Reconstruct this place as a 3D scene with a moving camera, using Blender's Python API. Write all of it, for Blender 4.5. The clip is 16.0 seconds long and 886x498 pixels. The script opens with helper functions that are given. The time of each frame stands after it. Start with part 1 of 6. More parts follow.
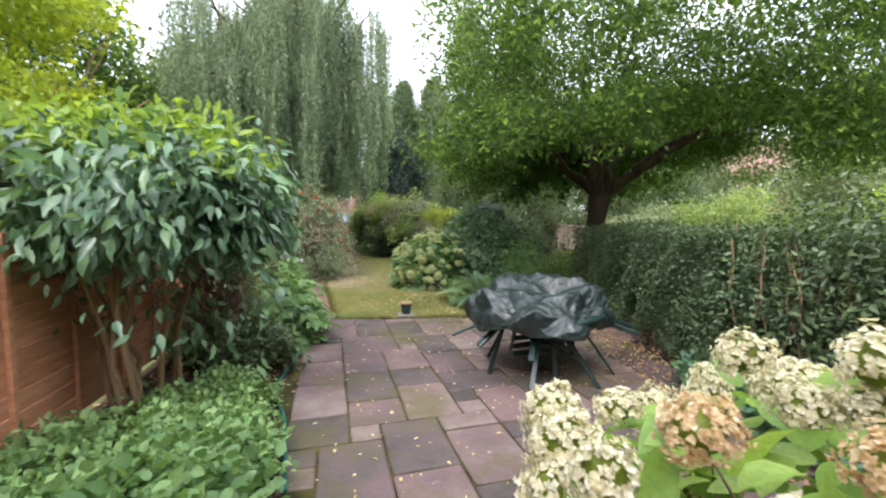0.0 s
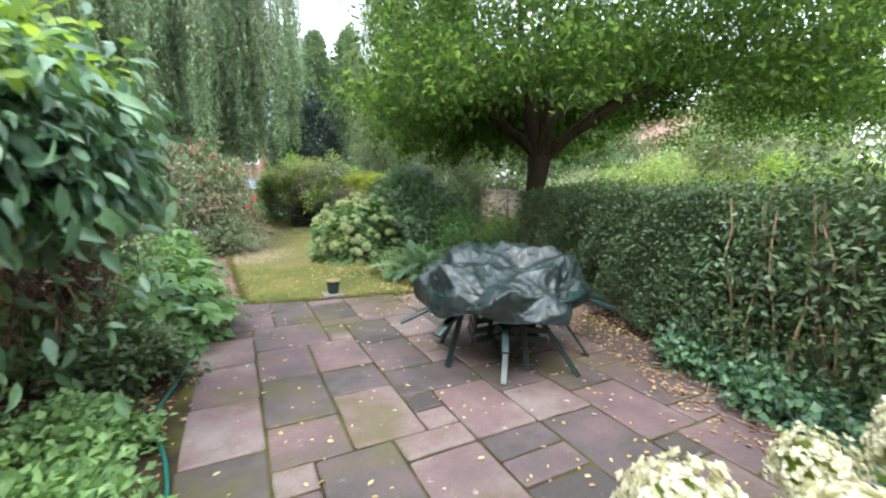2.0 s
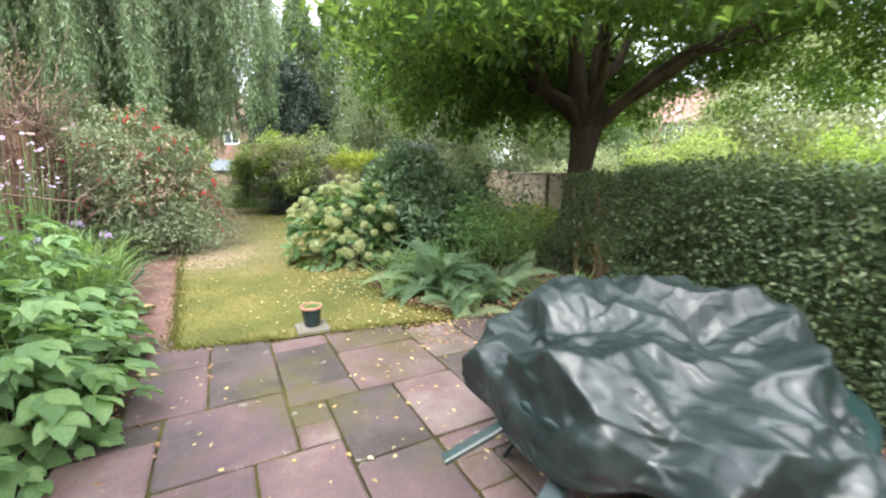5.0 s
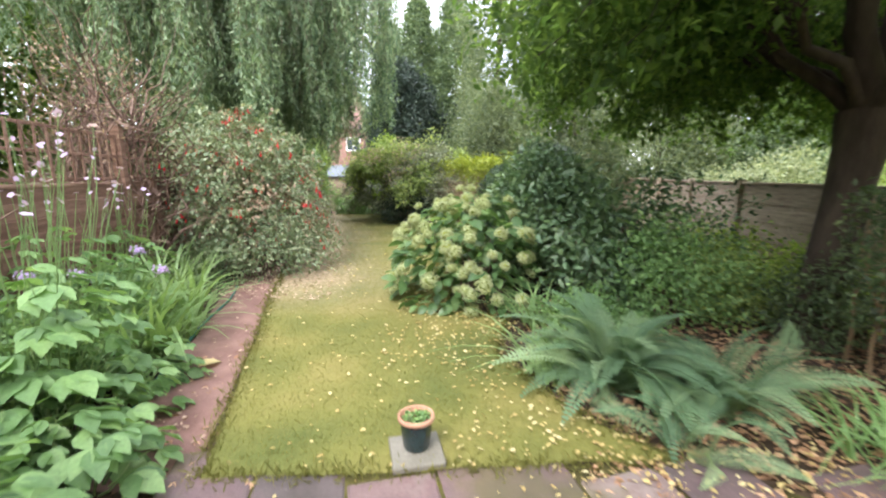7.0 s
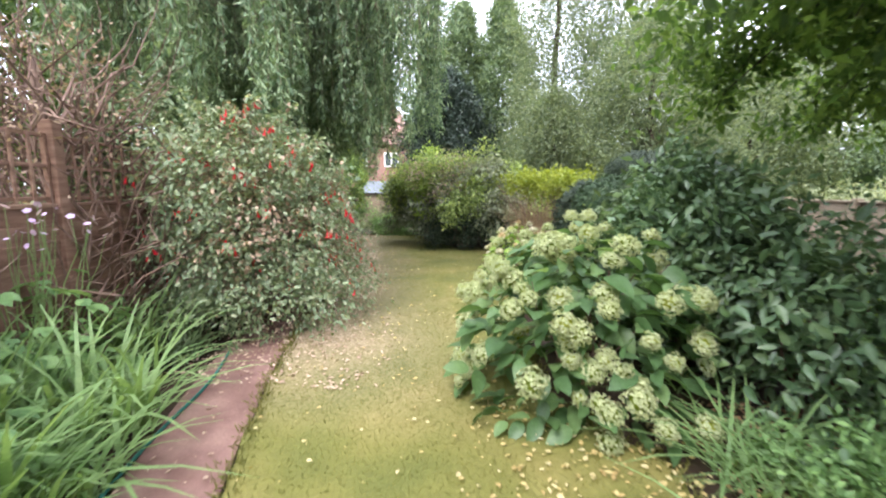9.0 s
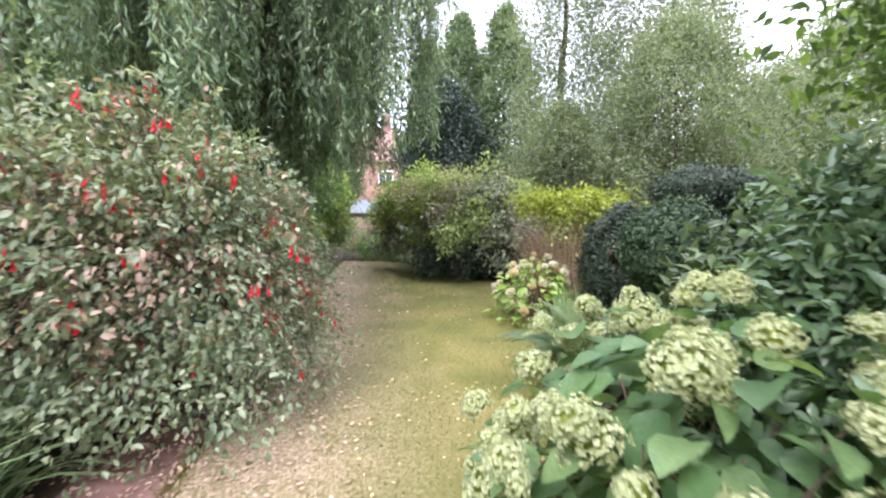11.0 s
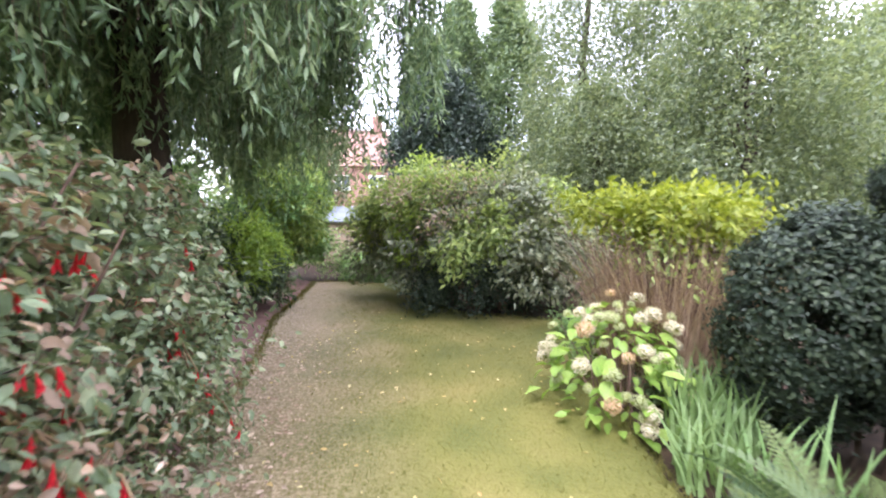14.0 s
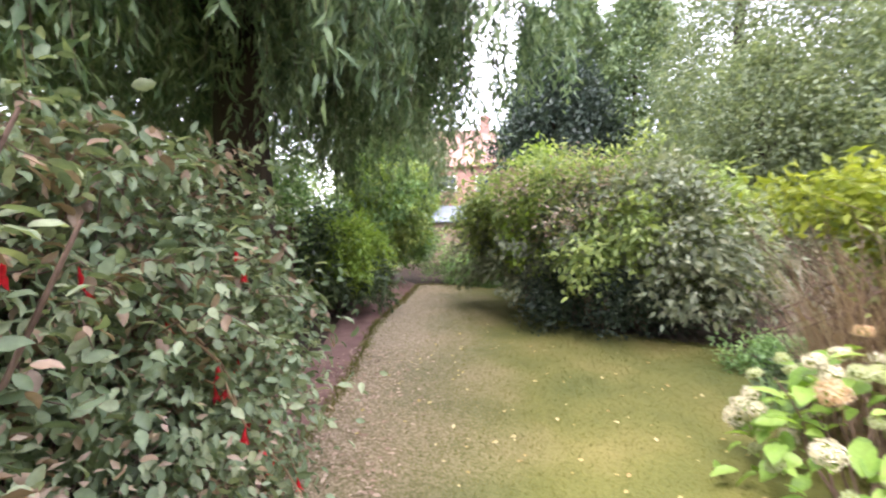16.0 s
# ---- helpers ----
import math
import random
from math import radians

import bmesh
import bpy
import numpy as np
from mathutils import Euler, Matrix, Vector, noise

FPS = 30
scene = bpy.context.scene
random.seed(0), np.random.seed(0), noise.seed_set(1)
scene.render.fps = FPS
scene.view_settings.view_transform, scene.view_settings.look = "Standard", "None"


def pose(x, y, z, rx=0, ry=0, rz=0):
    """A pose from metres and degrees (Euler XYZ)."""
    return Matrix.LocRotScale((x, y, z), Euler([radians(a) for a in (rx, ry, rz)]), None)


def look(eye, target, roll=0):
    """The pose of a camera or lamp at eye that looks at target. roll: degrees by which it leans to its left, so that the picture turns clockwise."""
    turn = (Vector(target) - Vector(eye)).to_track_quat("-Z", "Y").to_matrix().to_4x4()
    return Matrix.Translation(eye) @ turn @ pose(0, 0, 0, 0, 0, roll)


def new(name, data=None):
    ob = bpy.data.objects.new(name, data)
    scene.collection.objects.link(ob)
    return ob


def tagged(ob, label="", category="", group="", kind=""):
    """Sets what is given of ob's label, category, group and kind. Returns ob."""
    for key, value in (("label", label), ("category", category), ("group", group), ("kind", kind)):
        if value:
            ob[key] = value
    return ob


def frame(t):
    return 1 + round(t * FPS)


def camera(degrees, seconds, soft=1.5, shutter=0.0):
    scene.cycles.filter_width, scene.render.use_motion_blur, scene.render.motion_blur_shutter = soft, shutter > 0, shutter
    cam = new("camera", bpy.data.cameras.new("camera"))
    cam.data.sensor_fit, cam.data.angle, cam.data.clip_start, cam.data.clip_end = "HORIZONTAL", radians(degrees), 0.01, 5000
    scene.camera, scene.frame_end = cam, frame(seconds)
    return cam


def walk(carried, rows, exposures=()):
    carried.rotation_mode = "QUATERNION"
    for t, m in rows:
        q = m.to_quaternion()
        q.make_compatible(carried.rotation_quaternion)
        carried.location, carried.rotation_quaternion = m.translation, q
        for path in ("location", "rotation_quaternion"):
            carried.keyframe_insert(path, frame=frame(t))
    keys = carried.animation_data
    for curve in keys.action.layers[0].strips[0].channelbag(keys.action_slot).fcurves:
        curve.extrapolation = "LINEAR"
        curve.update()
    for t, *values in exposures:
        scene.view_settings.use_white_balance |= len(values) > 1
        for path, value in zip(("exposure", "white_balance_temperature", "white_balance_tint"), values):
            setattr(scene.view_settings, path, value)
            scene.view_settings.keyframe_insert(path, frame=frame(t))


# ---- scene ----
cam = camera(93.1, 16.0, soft=2.1, shutter=0.5)
METRES, EYE, TILT, LEAN, TURN = 11.5, 1.5, -3.9, 0.0, 0.0
ROWS = [
    (0.0, 0.0, 0.0, 0.0, -0.0, 0.0, 0.0),
    (0.5, -0.0076, 0.0174, -0.0001, -2.77, -0.91, 0.24),
    (1.0, -0.0153, 0.0388, -0.0019, -5.69, -2.14, 0.47),
    (1.5, -0.0197, 0.0558, -0.0002, -8.54, -3.39, 0.71),
    (2.0, -0.0167, 0.0783, -0.0014, -11.05, -4.51, 0.9),
    (2.5, -0.0134, 0.1016, -0.0003, -13.17, -5.41, 1.06),
    (3.0, -0.0141, 0.1265, 0.0004, -14.88, -6.05, 1.18),
    (5.5, -0.0205, 0.2777, 0.0104, -10.0, -7.02, 0.88),
    (6.0, -0.0239, 0.3157, 0.0141, -5.39, -6.9, 0.57),
    (6.5, -0.0244, 0.3539, 0.0183, -1.21, -6.56, 0.25),
    (7.0, -0.0311, 0.3924, 0.0228, 2.25, -6.13, 0.02),
    (7.5, -0.0401, 0.4324, 0.0271, 4.72, -5.55, -0.13),
    (8.0, -0.0532, 0.473, 0.03, 6.05, -5.01, -0.27),
    (8.5, -0.0662, 0.5155, 0.0319, 6.69, -4.5, -0.35),
    (9.0, -0.0781, 0.5531, 0.0358, 6.97, -3.99, -0.42),
    (11.5, -0.1011, 0.7246, 0.0552, 6.16, -1.05, -0.81),
    (12.0, -0.1108, 0.7618, 0.0585, 5.85, -0.79, -0.8),
    (12.5, -0.1163, 0.7967, 0.0599, 5.53, -0.63, -0.79),
    (13.0, -0.1207, 0.8329, 0.0603, 5.25, -0.52, -0.77),
    (13.5, -0.1276, 0.8674, 0.0623, 5.18, -0.4, -0.73),
    (14.0, -0.1339, 0.902, 0.0658, 5.5, -0.39, -0.73),
    (14.5, -0.1422, 0.9289, 0.0682, 6.72, -0.46, -0.85),
    (15.0, -0.1466, 0.9485, 0.0679, 9.44, -0.54, -1.01),
    (15.5, -0.1507, 0.9631, 0.0669, 14.05, -0.56, -1.3),
    (16.0, -0.1587, 0.9748, 0.0669, 19.68, -0.51, -1.6),
]
walk(cam, [(t, pose(0, 0, EYE, TILT, LEAN, TURN) @ pose(METRES * x, METRES * y, METRES * z, 90 + pitch, roll, yaw)) for t, x, y, z, yaw, pitch, roll in ROWS],
     [(0, 1.58, 6350, 13), (3, 2.08, 5950, 4), (5.5, 2.22, 6450, 14), (8, 2.12, 6350, 14), (11.5, 2.1, 6000, 26), (13, 2.28, 5900, 26), (14.5, 2.38, 6150, 25), (16, 2.46, 6350, 24)])

# ---------- light ----------
world = bpy.data.worlds.new("overcast_sky")
scene.world = world
world.use_nodes = True
wn, wl = world.node_tree.nodes, world.node_tree.links
wn.clear()
sky = wn.new("ShaderNodeTexSky")
sky.sky_type = "NISHITA"
sky.sun_disc = False
sky.sun_elevation, sky.sun_rotation = radians(58), radians(140)
sky.dust_density, sky.air_density = 3.0, 1.0
bg_clear = wn.new("ShaderNodeBackground")
bg_clear.inputs["Strength"].default_value = 0.05
bg_cloud = wn.new("ShaderNodeBackground")
bg_cloud.inputs["Strength"].default_value = 1.0
cloud_noise = wn.new("ShaderNodeTexNoise")
cloud_noise.inputs["Scale"].default_value = 2.2
cloud_noise.inputs["Detail"].default_value = 5
cloud_ramp = wn.new("ShaderNodeValToRGB")
cloud_ramp.color_ramp.elements[0].position, cloud_ramp.color_ramp.elements[0].color = 0.3, (0.80, 0.86, 0.97, 1)
cloud_ramp.color_ramp.elements[1].position, cloud_ramp.color_ramp.elements[1].color = 0.7, (0.97, 0.98, 1.0, 1)
add_bg = wn.new("ShaderNodeAddShader")
w_out = wn.new("ShaderNodeOutputWorld")
wl.new(sky.outputs[0], bg_clear.inputs["Color"])
wl.new(cloud_noise.outputs[0], cloud_ramp.inputs[0])
wl.new(cloud_ramp.outputs[0], bg_cloud.inputs["Color"])
wl.new(bg_clear.outputs[0], add_bg.inputs[0])
wl.new(bg_cloud.outputs[0], add_bg.inputs[1])
wl.new(add_bg.outputs[0], w_out.inputs["Surface"])

sun_data = bpy.data.lights.new("sun", "SUN")
sun_data.energy, sun_data.angle, sun_data.color = 1.2, radians(20), (1.0, 0.96, 0.88)
sun = new("sun", sun_data)
sun.matrix_world = look((-4, -6, 12), (0, 3, 0))

# ---------- materials ----------


def nodes_of(name):
    m = bpy.data.materials.new(name)
    m.use_nodes = True
    return m, m.node_tree.nodes, m.node_tree.links


def ramp(nt, stops):
    r = nt.new("ShaderNodeValToRGB")
    e = r.color_ramp.elements
    while len(e) < len(stops):
        e.new(0.5)
    for i, (p, c) in enumerate(stops):
        e[i].position, e[i].color = p, (*c, 1)
    return r


def leaf_material(name, dark, mid, light, translucent=0.35, rough=0.5, per_object=False, spec=0.4):
    """Foliage: a colour for each leaf, blotches over the plant, light through the blade."""
    m, nt, lk = nodes_of(name)
    b = nt["Principled BSDF"]
    if per_object:
        rnd = nt.new("ShaderNodeObjectInfo").outputs["Random"]
    else:
        rnd = nt.new("ShaderNodeNewGeometry").outputs["Random Per Island"]
    big = nt.new("ShaderNodeTexNoise")
    big.inputs["Scale"].default_value = 2.3
    big.inputs["Detail"].default_value = 4
    big.inputs["Roughness"].default_value = 0.7
    co = nt.new("ShaderNodeNewGeometry")
    lk.new(co.outputs["Position"], big.inputs["Vector"])
    mix = nt.new("ShaderNodeMath")
    mix.operation = "MULTIPLY_ADD"
    mix.inputs[1].default_value = 0.5
    half = nt.new("ShaderNodeMath")
    half.operation = "MULTIPLY"
    half.inputs[1].default_value = 0.52
    lk.new(big.outputs[0], half.inputs[0])
    lk.new(rnd, mix.inputs[0])
    lk.new(half.outputs[0], mix.inputs[2])
    r = ramp(nt, [(0.1, dark), (0.5, mid), (0.9, light)])
    lk.new(mix.outputs[0], r.inputs[0])
    fine = nt.new("ShaderNodeTexNoise")
    fine.inputs["Scale"].default_value = 60
    lk.new(co.outputs["Position"], fine.inputs["Vector"])
    vary = nt.new("ShaderNodeHueSaturation")
    fv = nt.new("ShaderNodeMapRange")
    fv.inputs["To Min"].default_value, fv.inputs["To Max"].default_value = 0.7, 1.3
    lk.new(fine.outputs[0], fv.inputs[0])
    lk.new(fv.outputs[0], vary.inputs["Value"])
    lk.new(r.outputs[0], vary.inputs["Color"])
    lk.new(vary.outputs[0], b.inputs["Base Color"])
    b.inputs["Roughness"].default_value = rough
    b.inputs["Specular IOR Level"].default_value = spec
    tr = nt.new("ShaderNodeBsdfTranslucent")
    warm = nt.new("ShaderNodeMix")
    warm.data_type, warm.blend_type = "RGBA", "MULTIPLY"
    warm.inputs[0].default_value = 1.0
    warm.inputs[7].default_value = (1.5, 1.45, 0.8, 1)
    lk.new(vary.outputs[0], warm.inputs[6])
    lk.new(warm.outputs[2], tr.inputs["Color"])
    ms = nt.new("ShaderNodeMixShader")
    ms.inputs[0].default_value = translucent
    lk.new(b.outputs[0], ms.inputs[1])
    lk.new(tr.outputs[0], ms.inputs[2])
    lk.new(ms.outputs[0], nt["Material Output"].inputs["Surface"])
    return m


def rough_material(name, stops, scale=4.0, rough=0.85, bump=0.3, bump_scale=40.0, vary=0.0, spec=0.3, stretch=(1, 1, 1), coarse=None):
    """Stone, bark, wood, soil: colours over noise at two scales, with fine relief."""
    m, nt, lk = nodes_of(name)
    b = nt["Principled BSDF"]
    tc = nt.new("ShaderNodeTexCoord")
    mp = nt.new("ShaderNodeMapping")
    mp.inputs["Scale"].default_value = stretch
    lk.new(tc.outputs["Object"], mp.inputs[0])
    oi = nt.new("ShaderNodeObjectInfo")
    off = nt.new("ShaderNodeVectorMath")
    off.operation = "MULTIPLY_ADD"
    off.inputs[1].default_value = (37, 53, 71)
    lk.new(oi.outputs["Random"], off.inputs[0])
    lk.new(mp.outputs[0], off.inputs[2])
    n1 = nt.new("ShaderNodeTexNoise")
    n1.inputs["Scale"].default_value, n1.inputs["Detail"].default_value, n1.inputs["Roughness"].default_value = scale, 8, 0.62
    n2 = nt.new("ShaderNodeTexNoise")
    n2.inputs["Scale"].default_value, n2.inputs["Detail"].default_value = bump_scale, 6
    for n in (n1, n2):
        lk.new(off.outputs[0], n.inputs["Vector"])
    r = ramp(nt, stops)
    v = n1.outputs[0]
    if vary:
        ma = nt.new("ShaderNodeMath")
        ma.operation = "MULTIPLY_ADD"
        ma.inputs[1].default_value = vary
        sb = nt.new("ShaderNodeMath")
        sb.operation = "SUBTRACT"
        sb.inputs[1].default_value = vary / 2
        lk.new(oi.outputs["Random"], ma.inputs[0])
        lk.new(v, ma.inputs[2])
        lk.new(ma.outputs[0], sb.inputs[0])
        v = sb.outputs[0]
    lk.new(v, r.inputs[0])
    hs = nt.new("ShaderNodeHueSaturation")
    mr = nt.new("ShaderNodeMapRange")
    mr.inputs["To Min"].default_value, mr.inputs["To Max"].default_value = 0.72, 1.28
    lk.new(n2.outputs[0], mr.inputs[0])
    lk.new(mr.outputs[0], hs.inputs["Value"])
    lk.new(r.outputs[0], hs.inputs["Color"])
    lk.new(hs.outputs[0], b.inputs["Base Color"])
    b.inputs["Roughness"].default_value = rough
    b.inputs["Specular IOR Level"].default_value = spec
    bp = nt.new("ShaderNodeBump")
    bp.inputs["Strength"].default_value = bump
    bp.inputs["Distance"].default_value = 0.01
    lk.new(n2.outputs[0], bp.inputs["Height"])
    lk.new(bp.outputs[0], b.inputs["Normal"])
    return m


M = {
    "hedge": leaf_material("hedge_leaf", (0.032, 0.052, 0.026), (0.072, 0.115, 0.050), (0.181, 0.243, 0.106), 0.25, 0.45),
    "laurel": leaf_material("glossy_bush_leaf", (0.044, 0.095, 0.064), (0.099, 0.191, 0.111), (0.240, 0.399, 0.187), 0.3, 0.35, spec=0.6),
    "lime": leaf_material("lime_leaf", (0.139, 0.201, 0.021), (0.274, 0.352, 0.036), (0.424, 0.463, 0.056), 0.5),
    "lime_soft": leaf_material("fresh_yellow_leaf", (0.103, 0.146, 0.017), (0.206, 0.258, 0.03), (0.344, 0.378, 0.069), 0.45),
    "fading": leaf_material("fading_flower_leaf", (0.21, 0.16, 0.118), (0.38, 0.295, 0.23), (0.54, 0.44, 0.36), 0.3),
    # dark evergreen leaf, lightened for the light on the front ball
    "topiary": leaf_material("lit_clipped_leaf", (0.012, 0.03, 0.014), (0.037, 0.073, 0.033), (0.104, 0.156, 0.078), 0.2, 0.55, spec=0.3),
    "tree": leaf_material("plum_tree_leaf", (0.032, 0.068, 0.028), (0.078, 0.136, 0.042), (0.172, 0.255, 0.076), 0.8),
    "willow": leaf_material("willow_leaf", (0.058, 0.11, 0.058), (0.146, 0.224, 0.121), (0.364, 0.459, 0.269), 0.35),
    "fuchsia": leaf_material("fuchsia_leaf", (0.088, 0.135, 0.077), (0.187, 0.249, 0.147), (0.411, 0.461, 0.305), 0.35),
    "russet": leaf_material("russet_leaf", (0.144, 0.109, 0.077), (0.288, 0.206, 0.147), (0.5, 0.375, 0.269), 0.25),
    "hydrangea": leaf_material("hydrangea_leaf", (0.083, 0.169, 0.063), (0.157, 0.291, 0.103), (0.313, 0.467, 0.169), 0.4, 0.45, True),
    "bloom": leaf_material("hydrangea_petal", (0.395, 0.414, 0.254), (0.62, 0.592, 0.479), (0.799, 0.752, 0.696), 0.35, 0.7),
    "bloom_green": leaf_material("lime_white_petal", (0.283, 0.347, 0.163), (0.44, 0.488, 0.283), (0.598, 0.619, 0.42), 0.35, 0.7),
    "bloom_brown": leaf_material("faded_petal", (0.400, 0.220, 0.115), (0.600, 0.462, 0.310), (0.780, 0.726, 0.575), 0.35, 0.7),
    "fern": leaf_material("fern_frond", (0.080, 0.147, 0.083), (0.153, 0.259, 0.143), (0.317, 0.421, 0.234), 0.4, 0.55, True),
    "fern_deep": leaf_material("fern_frond_green", (0.05, 0.092, 0.045), (0.1, 0.165, 0.078), (0.215, 0.285, 0.135), 0.4, 0.55, True),
    "hydrangea_mid": leaf_material("hydrangea_leaf_green", (0.053, 0.111, 0.045), (0.102, 0.189, 0.074), (0.213, 0.32, 0.127), 0.4, 0.42, True),
    "fence_brown": rough_material("brown_stained_fence_wood", [(0.2, (0.085, 0.045, 0.03)), (0.5, (0.165, 0.095, 0.066)), (0.8, (0.26, 0.165, 0.12))], 3, 0.85, 0.4, 30, 0.25, stretch=(1, 1, 9)),
    "hydrangea_fresh": leaf_material("hydrangea_leaf_fresh", (0.13, 0.24, 0.05), (0.25, 0.4, 0.085), (0.42, 0.56, 0.17), 0.45, 0.45, True),
    "feathery": leaf_material("feathery_leaf", (0.11, 0.19, 0.035), (0.22, 0.33, 0.06), (0.38, 0.49, 0.1), 0.45),
    "fern_yellow": leaf_material("fern_frond_olive", (0.075, 0.112, 0.04), (0.145, 0.2, 0.065), (0.29, 0.34, 0.13), 0.4, 0.55, True),
    "strap": leaf_material("strap_leaf", (0.079, 0.146, 0.065), (0.163, 0.269, 0.106), (0.357, 0.472, 0.203), 0.35),
    "anemone": leaf_material("broad_leaf", (0.074, 0.145, 0.061), (0.142, 0.257, 0.099), (0.264, 0.405, 0.159), 0.4, 0.5),
    "cover": leaf_material("ground_cover_leaf", (0.08, 0.152, 0.065), (0.179, 0.307, 0.119), (0.383, 0.581, 0.235), 0.35),
    "shrub_yellow": leaf_material("yellow_green_leaf", (0.109, 0.163, 0.056), (0.242, 0.327, 0.11), (0.477, 0.551, 0.191), 0.4),
    "shrub_grey": leaf_material("olive_leaf", (0.089, 0.111, 0.070), (0.174, 0.208, 0.132), (0.365, 0.378, 0.255), 0.3),
    # same dark evergreen, with shade behind and below painted into its colour
    "evergreen_shaded": leaf_material("shaded_evergreen_leaf", (0.013, 0.023, 0.017), (0.031, 0.051, 0.032), (0.085, 0.116, 0.066), 0.15, 0.55, spec=0.3),
    "conifer": leaf_material("conifer_leaf", (0.056, 0.092, 0.056), (0.121, 0.177, 0.095), (0.224, 0.302, 0.151), 0.35),
    "dark_tree": leaf_material("dark_evergreen_leaf", (0.013, 0.025, 0.021), (0.031, 0.052, 0.040), (0.071, 0.100, 0.071), 0.2),
    "far_tree": leaf_material("far_tree_leaf", (0.069, 0.101, 0.06), (0.138, 0.181, 0.105), (0.258, 0.305, 0.181), 0.45),
    "pale_bush": leaf_material("pale_bush_leaf", (0.138, 0.174, 0.108), (0.248, 0.294, 0.180), (0.436, 0.465, 0.325), 0.45),
    "broad_dark": leaf_material("broad_evergreen_leaf", (0.045, 0.09, 0.045), (0.098, 0.173, 0.083), (0.225, 0.323, 0.165), 0.3, 0.4, spec=0.6),
    "reed": leaf_material("dry_reed", (0.168, 0.115, 0.081), (0.326, 0.234, 0.172), (0.517, 0.411, 0.315), 0.25, 0.8),
    "pampas": leaf_material("pale_grass", (0.148, 0.156, 0.114), (0.272, 0.271, 0.199), (0.405, 0.387, 0.306), 0.3, 0.8),
    "red": leaf_material("fuchsia_flower", (0.500, 0.010, 0.020), (0.650, 0.020, 0.035), (0.750, 0.050, 0.090), 0.35, 0.5),
    "pink": leaf_material("pink_petal", (0.427, 0.313, 0.485), (0.530, 0.411, 0.635), (0.641, 0.586, 0.809), 0.4, 0.6),
    "mauve": leaf_material("mauve_petal", (0.350, 0.250, 0.600), (0.500, 0.380, 0.720), (0.620, 0.500, 0.800), 0.4, 0.6),
    "litter": leaf_material("fallen_leaf", (0.295, 0.192, 0.074), (0.443, 0.355, 0.148), (0.59, 0.531, 0.332), 0.2, 0.7),
    "litter_brown": leaf_material("dead_leaf", (0.156, 0.086, 0.049), (0.343, 0.196, 0.114), (0.624, 0.421, 0.260), 0.1, 0.8),
    "litter_pale": leaf_material("dry_pinkish_leaf", (0.23, 0.151, 0.107), (0.38, 0.274, 0.203), (0.549, 0.442, 0.345), 0.1, 0.8),
    "grass": leaf_material("lawn_blade", (0.09, 0.104, 0.023), (0.15, 0.152, 0.037), (0.215, 0.2, 0.062), 0.3, 0.6),
    "bark": rough_material("dark_bark", [(0.3, (0.022, 0.016, 0.012)), (0.7, (0.075, 0.055, 0.04))], 6, 0.95, 0.8, 30, stretch=(1, 1, 0.3)),
    "stem": rough_material("tan_stem", [(0.3, (0.16, 0.1, 0.055)), (0.7, (0.34, 0.24, 0.14))], 6, 0.9, 0.5, 40, stretch=(1, 1, 0.3)),
    "twig": rough_material("grey_brown_twig", [(0.3, (0.1, 0.06, 0.045)), (0.7, (0.24, 0.165, 0.13))], 6, 0.9, 0.5, 40),
    "soil": rough_material("bed_soil", [(0.25, (0.02, 0.014, 0.009)), (0.55, (0.055, 0.036, 0.022)), (0.8, (0.12, 0.08, 0.05))], 5, 0.98, 0.9, 60),
    "slab": rough_material("paving_slab", [(0.2, (0.057, 0.047, 0.043)), (0.36, (0.09, 0.072, 0.071)), (0.5, (0.122, 0.083, 0.086)), (0.64, (0.158, 0.105, 0.102)), (0.85, (0.210, 0.172, 0.159))], 2.6, 0.72, 0.4, 55, 0.55),
    "joint": rough_material("joint_moss", [(0.35, (0.022, 0.017, 0.010)), (0.55, (0.060, 0.054, 0.014)), (0.75, (0.120, 0.108, 0.021))], 3, 0.98, 0.9, 70),
    "brick_path": rough_material("red_path", [(0.25, (0.105, 0.056, 0.045)), (0.5, (0.188, 0.108, 0.09)), (0.8, (0.285, 0.182, 0.15))], 3, 0.9, 0.4, 70),
    "fence": rough_material("orange_fence_wood", [(0.2, (0.33, 0.135, 0.07)), (0.5, (0.54, 0.26, 0.14)), (0.8, (0.66, 0.37, 0.215))], 3, 0.75, 0.35, 30, 0.25, stretch=(1, 1, 9)),
    "fence_old": rough_material("weathered_fence_wood", [(0.2, (0.2, 0.155, 0.108)), (0.5, (0.36, 0.285, 0.2)), (0.8, (0.52, 0.425, 0.315))], 3, 0.85, 0.4, 30, 0.25, stretch=(1, 1, 9)),
    "concrete": rough_material("concrete", [(0.25, (0.11, 0.105, 0.08)), (0.75, (0.24, 0.225, 0.19))], 5, 0.9, 0.4, 60),
    "render_wall": rough_material("house_wall", [(0.25, (0.3, 0.19, 0.14)), (0.75, (0.42, 0.28, 0.22))], 3, 0.9, 0.3, 50),
    "brick": rough_material("far_brick", [(0.25, (0.2, 0.105, 0.085)), (0.75, (0.31, 0.19, 0.16))], 1.2, 0.9, 0.3, 20),
    "roof": rough_material("clay_roof_tile", [(0.25, (0.170, 0.089, 0.069)), (0.75, (0.306, 0.189, 0.161))], 1.5, 0.85, 0.3, 12),
    "slate": rough_material("blue_grey_felt", [(0.25, (0.13, 0.155, 0.18)), (0.75, (0.22, 0.25, 0.28))], 3, 0.8, 0.3, 40),
